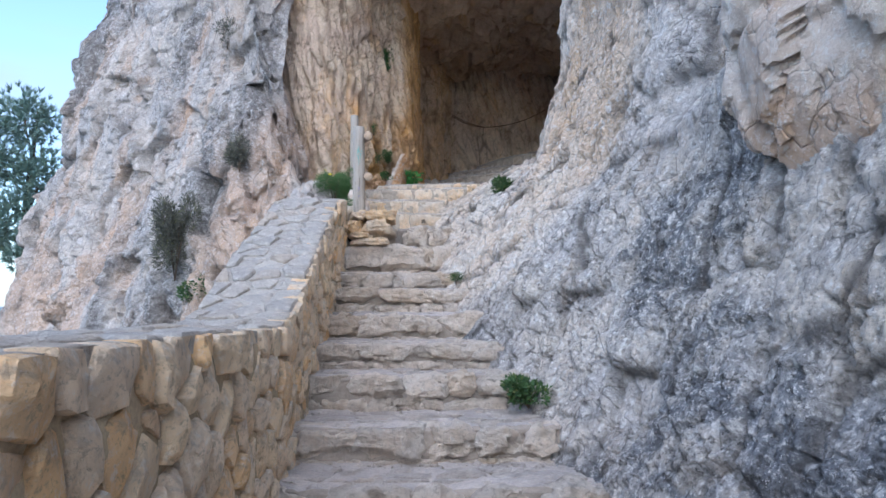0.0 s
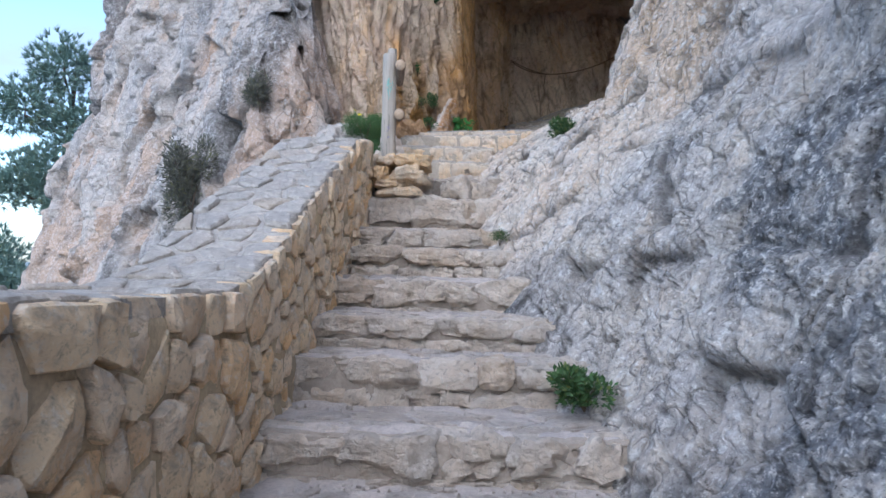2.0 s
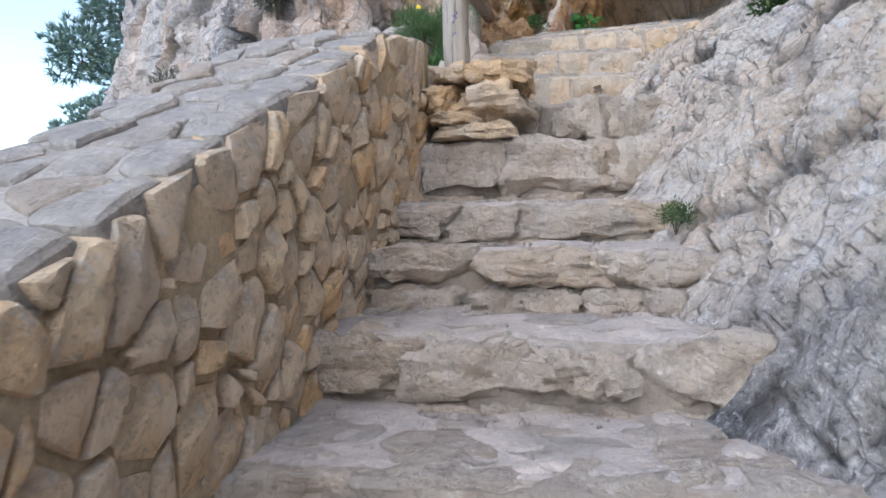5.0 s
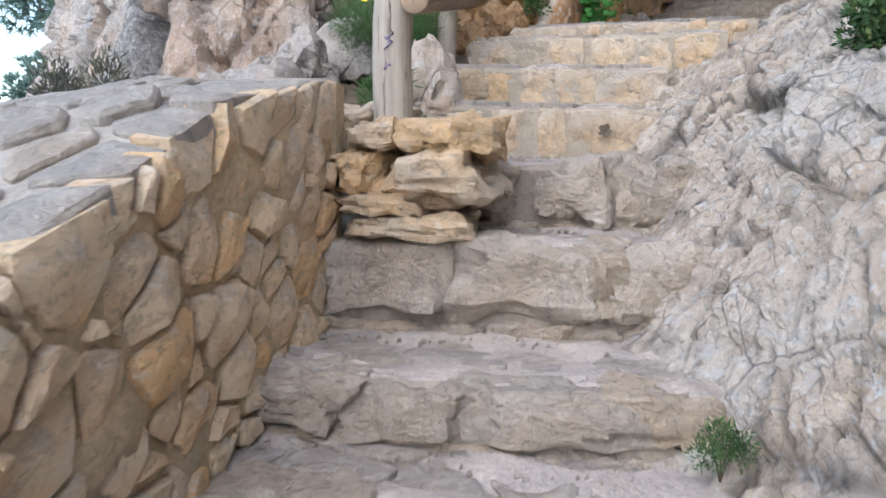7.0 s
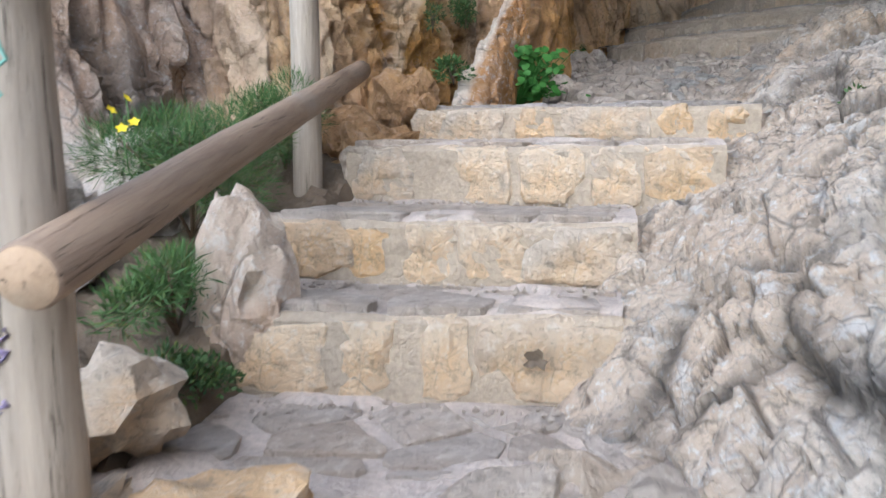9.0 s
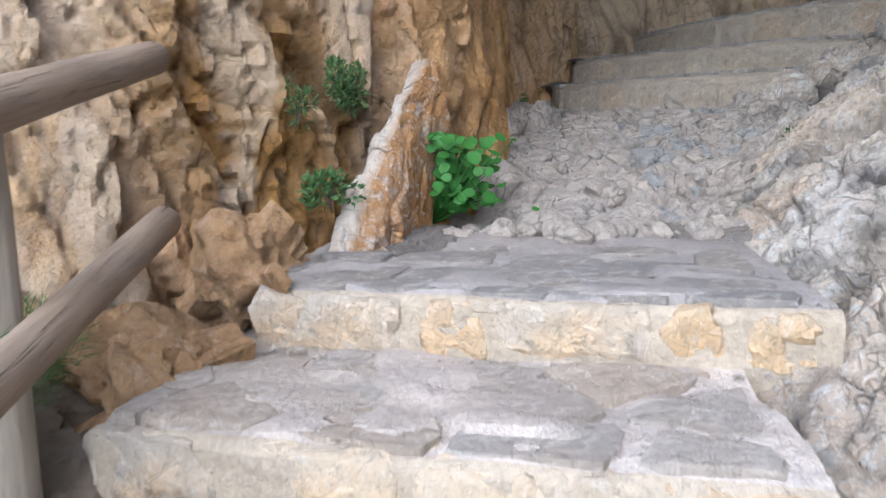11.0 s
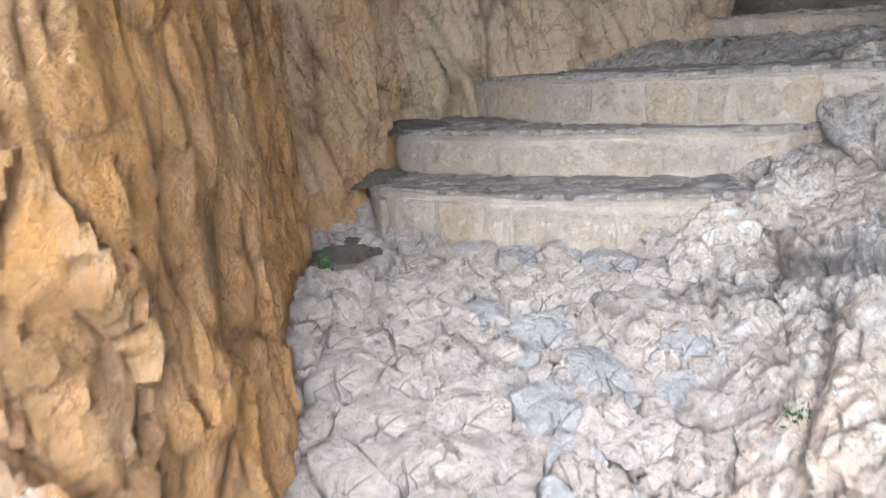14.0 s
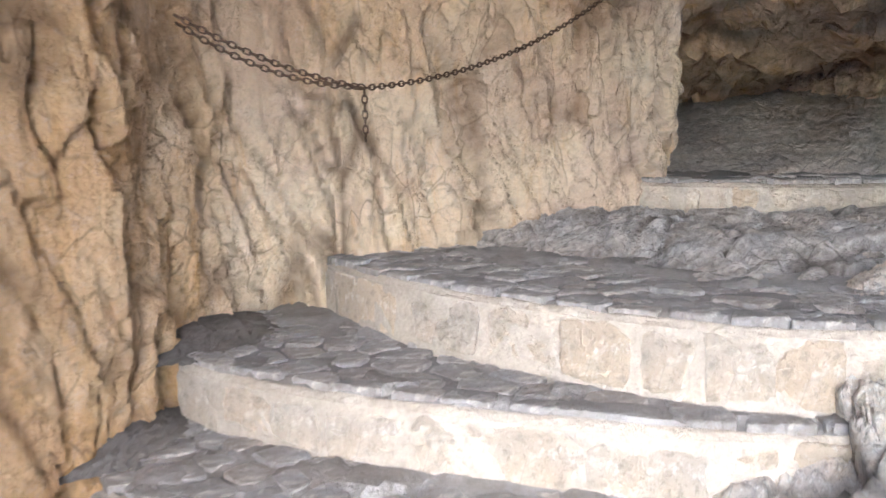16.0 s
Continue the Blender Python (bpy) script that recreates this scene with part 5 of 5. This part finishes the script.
# ---- chain across the cave ----
def chain_link():
    V, F, n, m = [], [], 12, 5
    for i in range(n):
        w = 2 * math.pi * i / n
        c = Vector((math.cos(w) * 0.0085, 0, math.sin(w) * 0.0155))
        o = Vector((math.cos(w), 0, math.sin(w)))
        for j in range(m):
            u = 2 * math.pi * j / m
            V.append(c + (o * math.cos(u) + Vector((0, 1, 0)) * math.sin(u)) * 0.0034)
    for i in range(n):
        for j in range(m):
            F.append((i * m + j, ((i + 1) % n) * m + j, ((i + 1) % n) * m + (j + 1) % m, i * m + (j + 1) % m))
    return mesh_from("link", V, F, M_IRON)


LINK = chain_link()


def chain(a, b, sag, label):
    a, b = Vector(a), Vector(b)
    root = tagged(new("chain"), label, "chain", "rusty chains")
    root.location = a
    n = max(3, int((b - a).length / 0.0235))
    pts = [a.lerp(b, i / n) - Vector((0, 0, sag * 4 * (i / n) * (1 - i / n))) for i in range(n + 1)]
    for i in range(n):
        d = pts[i + 1] - pts[i]
        q = d.to_track_quat("Z", "Y").to_matrix().to_4x4()
        part("link", LINK, root, m=Matrix.Translation((pts[i] + pts[i + 1]) / 2 - a) @ q @ pose(0, 0, 0, 0, 0, 90 * (i % 2)))


CH_L, CH_M, CH_R = (0.18, 14.05, 5.12), (0.77, 14.2, 4.92), (2.1, 15.02, 5.5)
chain(CH_L, CH_M, 0.03, "rusty iron chain hanging between the cave walls")
chain((0.18, 14.07, 5.1), (0.77, 14.21, 4.925), 0.05, "rusty iron chain hanging between the cave walls")
chain(CH_M, CH_R, 0.1, "rusty iron chain hanging between the cave walls")
chain(CH_M, (0.772, 14.2, 4.74), 0.0, "short end of rusty chain hanging down")


# ---- loose stones on the bedrock ----
def floor_z(x, y):
    return float(floor_height(np.array([[x]]), np.array([[y]]))[0, 0])


def loose_stones():
    r = random.Random(23)
    sizes = (0.02, 0.028, 0.036, 0.045, 0.06, 0.085)
    kinds = [boulder_mesh("loose_stone", (s, s * 0.8, s * 0.62), 30 + k, M_FLOOR, 2, 0.4) for k, s in enumerate(sizes)]
    for k in range(170):
        x, y = r.uniform(-0.45, 1.15), r.uniform(10.75, 12.98)
        j = min(5, int(6 * r.random() ** 1.6))
        ob = new("loose_stone", kinds[j])
        ob.matrix_basis = Matrix.Translation((x, y, floor_z(x, y) + sizes[j] * 0.45)) @ Euler((r.uniform(-0.6, 0.6), r.uniform(-0.6, 0.6), r.uniform(0, 6))).to_matrix().to_4x4()
        tagged(ob, "pale angular limestone lying on the bedrock", "stone", "loose stones")
    for k in range(34):
        x, y = r.uniform(-0.5, 1.0), 10.95 + r.gauss(0, 0.1)
        j = r.choice((2, 3, 4, 4, 5))
        ob = new("loose_stone", kinds[j])
        ob.matrix_basis = Matrix.Translation((x, y, max(floor_z(x, y), 3.075) + sizes[j] * 0.35)) @ Euler((r.uniform(-0.6, 0.6), r.uniform(-0.6, 0.6), r.uniform(0, 6))).to_matrix().to_4x4()
        tagged(ob, "white angular limestone at the edge of the landing", "stone", "loose stones")
    round_kinds = [boulder_mesh("loose_stone", (0.07, 0.07, 0.095), 60 + k, M_FLOOR, 3, 0.15) for k in range(3)]
    for k, (x, y) in enumerate(((-0.3, 12.62), (-0.32, 12.42), (-0.26, 12.8), (-0.13, 12.78), (-0.36, 12.2))):
        ob = new("loose_stone", round_kinds[k % 3])
        ob.matrix_basis = pose(x, y, floor_z(x, y) + 0.05, 10, 8, 70 * k)
        tagged(ob, "rounded pinkish stone against the ochre wall", "stone", "loose stones")
    ob = new("boulder", boulder_mesh("boulder", (0.12, 0.13, 0.12), 71, M_FLOOR, 3, 0.2))
    ob.matrix_basis = pose(-0.33, 11.55, floor_z(-0.33, 11.55) + 0.05)
    tagged(ob, "rounded pinkish boulder beside the ochre wall", "rock")


loose_stones()


def cracked_bedrock():
    """Split blocks of the bedrock, joint by joint, following its slope."""
    r = random.Random(91)
    base = bpy.data.objects["floor"]
    w, h, size = 1.9, 2.25, 0.17
    pts = [(a + r.uniform(-0.35, 0.35) * size, b + r.uniform(-0.35, 0.35) * size) for a, b in scatter(w, h, size, r, 1.2)]
    heft = [r.uniform(-0.5, 0.5) * size * size for _ in pts]
    for poly in cells(pts, [(0, 0), (w, 0), (w, h), (0, h)], 0.008, heft):
        mx, my = sum(q[0] for q in poly) / len(poly), sum(q[1] for q in poly) / len(poly)
        channel = abs(mx - 1.04 + 0.06 * math.sin(9 * my)) < 0.26 and my > 0.25 and r.random() < 0.85
        me, (cx, cy) = stone_piece("stone", poly, 0.12, r.uniform(0.02, 0.05), r, M_FLOOR_BLUE if channel else M_FLOOR, 0.2, 0.28)
        x, y = -0.42 + cx, 10.98 + cy
        slope = (floor_z(x, y + 0.1) - floor_z(x, y - 0.1)) / 0.2
        side = (floor_z(x + 0.1, y) - floor_z(x - 0.1, y)) / 0.2
        m = Matrix.Translation((x, y, floor_z(x, y) + r.uniform(-0.02, 0.02))) @ Euler((math.atan(slope) + r.uniform(-0.1, 0.1), -math.atan(side) + r.uniform(-0.1, 0.1), 0)).to_matrix().to_4x4()
        part("stone", me, base, m=m)


cracked_bedrock()


# ---- pines behind the cliff ----
def pine(at, height, lean, crowns, seed):
    root = tagged(new("pine_tree"), "wind-bent green pine behind the cliff edge", "tree", "pines")
    root.location = at
    r = random.Random(seed)
    tip = Vector((lean[0], lean[1], height))
    part("trunk", tube([tip * (k / 6) + Vector((math.sin(k) * 0.1, 0, 0)) for k in range(7)], [0.16 * (1 - k / 8) for k in range(7)], 9, M_BARK, "trunk"), root)
    V, F = [], []
    for (cx, cy, cz, rad) in crowns:
        c = Vector((cx, cy, cz))
        part("limb", tube([tip * min(0.9, max(0.2, (cz - 0.6) / height)), c - Vector((0, 0, 0.2)), c], [0.05, 0.035, 0.015], 5, M_BARK, "limb"), root)
        for _ in range(int(330 * rad * rad / 0.5)):
            d = Vector((r.gauss(0, 1), r.gauss(0, 1), r.gauss(0, 0.8)))
            q = c + d.normalized() * rad * r.uniform(0.35, 1.0)
            for _ in range(12):
                a = (d.normalized() + Vector((r.uniform(-1, 1), r.uniform(-1, 1), r.uniform(-0.3, 1.2)))).normalized()
                b = a.orthogonal().normalized() * 0.016
                s = r.uniform(0.1, 0.2)
                i = len(V)
                V += [q - b, q + b, q + a * s]
                F.append((i, i + 1, i + 2))
    part("crown", mesh_from("crown", V, F, M_PINE_HAZED, smooth=False), root, kind="stuff")


pine((-9.6, 16.4, -5.5), 11.5, (0.3, 0.6), [(0.2, 0.2, 11.2, 0.75), (-0.5, 0.0, 10.3, 0.7), (0.5, 0.3, 9.9, 0.75), (-0.7, 0.1, 8.7, 0.65), (-0.1, 0.2, 8.9, 0.7), (0.5, 0.2, 8.2, 0.6)], 1)
pine((-10.6, 16.2, -6.5), 8.2, (0.1, 0.2), [(0.0, 0.0, 8.0, 0.8), (-0.8, 0.0, 7.2, 0.75), (0.7, 0.1, 7.3, 0.7), (0.0, 0.0, 6.6, 0.8)], 2)


def gravel(at, rx, ry, seed):
    """A low patch of dark grit against the wall."""
    X, Y = np.meshgrid(np.linspace(-1, 1, 40), np.linspace(-1, 1, 40), indexing="ij")
    r2 = X ** 2 + Y ** 2
    P = np.stack([at[0] + X * rx, at[1] + Y * ry, at[2] + 0.026 * (1 - 1.5 * r2)], -1)
    f, _ = facets(P, 0.022, seed)
    P[..., 2] += 0.007 * f
    tagged(new("gravel_patch", grid_mesh("gravel_patch", P, M_GRAVEL)), "dark grit gathered at the end of a step", "gravel", "gravel patches", "stuff")


gravel((0.2, 14.55, 4.02), 0.28, 0.42, 1)
gravel((-0.02, 14.05, 3.81), 0.2, 0.3, 2)
gravel((-0.28, 13.5, 3.58), 0.26, 0.4, 3)


def soil_bed():
    """Earth between the rail and the steps, where the weeds grow."""
    X, Y = np.meshgrid(np.arange(-1.75, -0.85, 0.02), np.arange(7.75, 10.0, 0.02), indexing="ij")
    P = np.stack([X, Y, 2.16 + 0.36 * (Y - 7.8) + 0.1 * np.maximum(-1.15 - X, 0) - 0.3 * step01(X, -1.02, -0.9)], -1)
    f, _ = facets(P, 0.12, 3)
    f2, _ = facets(P, 0.035, 4)
    P[..., 2] += 0.03 * f + 0.012 * f2
    tagged(new("soil", grid_mesh("soil", P, M_SOIL)), "brown earth with grit behind the log rail", "soil", kind="structure")


soil_bed()


def grit():
    """Small broken stone at the foot of the risers, one mesh for each flight."""
    r = random.Random(77)
    for first, last in ((1, 8), (8, 13)):
        V, F = [], []
        for k in range(first, last):
            (a, b, top) = LOWER[k]
            below = LOWER[k - 1][2]
            for _ in range(70):
                u = r.random()
                x, y = a[0] + (b[0] - a[0]) * u, a[1] + (b[1] - a[1]) * u - 0.05 - abs(r.gauss(0, 0.05))
                s = r.uniform(0.004, 0.013)
                c = Vector((x, y, below + 0.012))
                i = len(V)
                V += [c + Vector(d) * s * r.uniform(0.6, 1.3) for d in ((1, 0, 0), (-0.5, 0.9, 0), (-0.5, -0.9, 0), (0.1, 0.1, 1.0), (0, 0, -1))]
                F += [(i + m, i + n, i + 3) for m, n in ((0, 1), (1, 2), (2, 0))] + [(i + n, i + m, i + 4) for m, n in ((0, 1), (1, 2), (2, 0))]
        tagged(new("grit", mesh_from("grit", V, F, M_PAVE, smooth=False)), "small broken stone scattered at the foot of the risers", "grit", kind="stuff")


grit()
gravel((-0.56, 10.95, 3.085), 0.16, 0.4, 4)
gravel((0.3, 11.02, 3.09), 0.3, 0.12, 5)
gravel((0.72, 10.92, 3.1), 0.28, 0.16, 6)


def hollow(at, radius, seed):
    """A dark stain on the face of a step stone, as a thin ragged disc."""
    V, F, n = [(0, 0, -0.012)], [], 14
    r = random.Random(seed)
    for ring in (0.55, 1.0):
        for k in range(n):
            w, q = 2 * math.pi * k / n, radius * ring * r.uniform(0.5, 1.3)
            V.append((math.cos(w) * q, math.sin(w) * q * 0.85, -0.004 if ring < 1 else 0.0))
    F = [(0, 1 + k, 1 + (k + 1) % n) for k in range(n)] + [(1 + k, 1 + n + k, 1 + n + (k + 1) % n, 1 + (k + 1) % n) for k in range(n)]
    ob = new("dark_stain", mesh_from("dark_stain", V, F, M_SOIL))
    ob.matrix_basis = Matrix(((1, 0, 0, at[0]), (0, 0, -1, at[1]), (0, 1, 0, at[2]), (0, 0, 0, 1)))
    tagged(ob, "ragged dark stain on a warm step stone", "hollow")


hollow((-0.225, 8.578, 2.38), 0.03, 3)
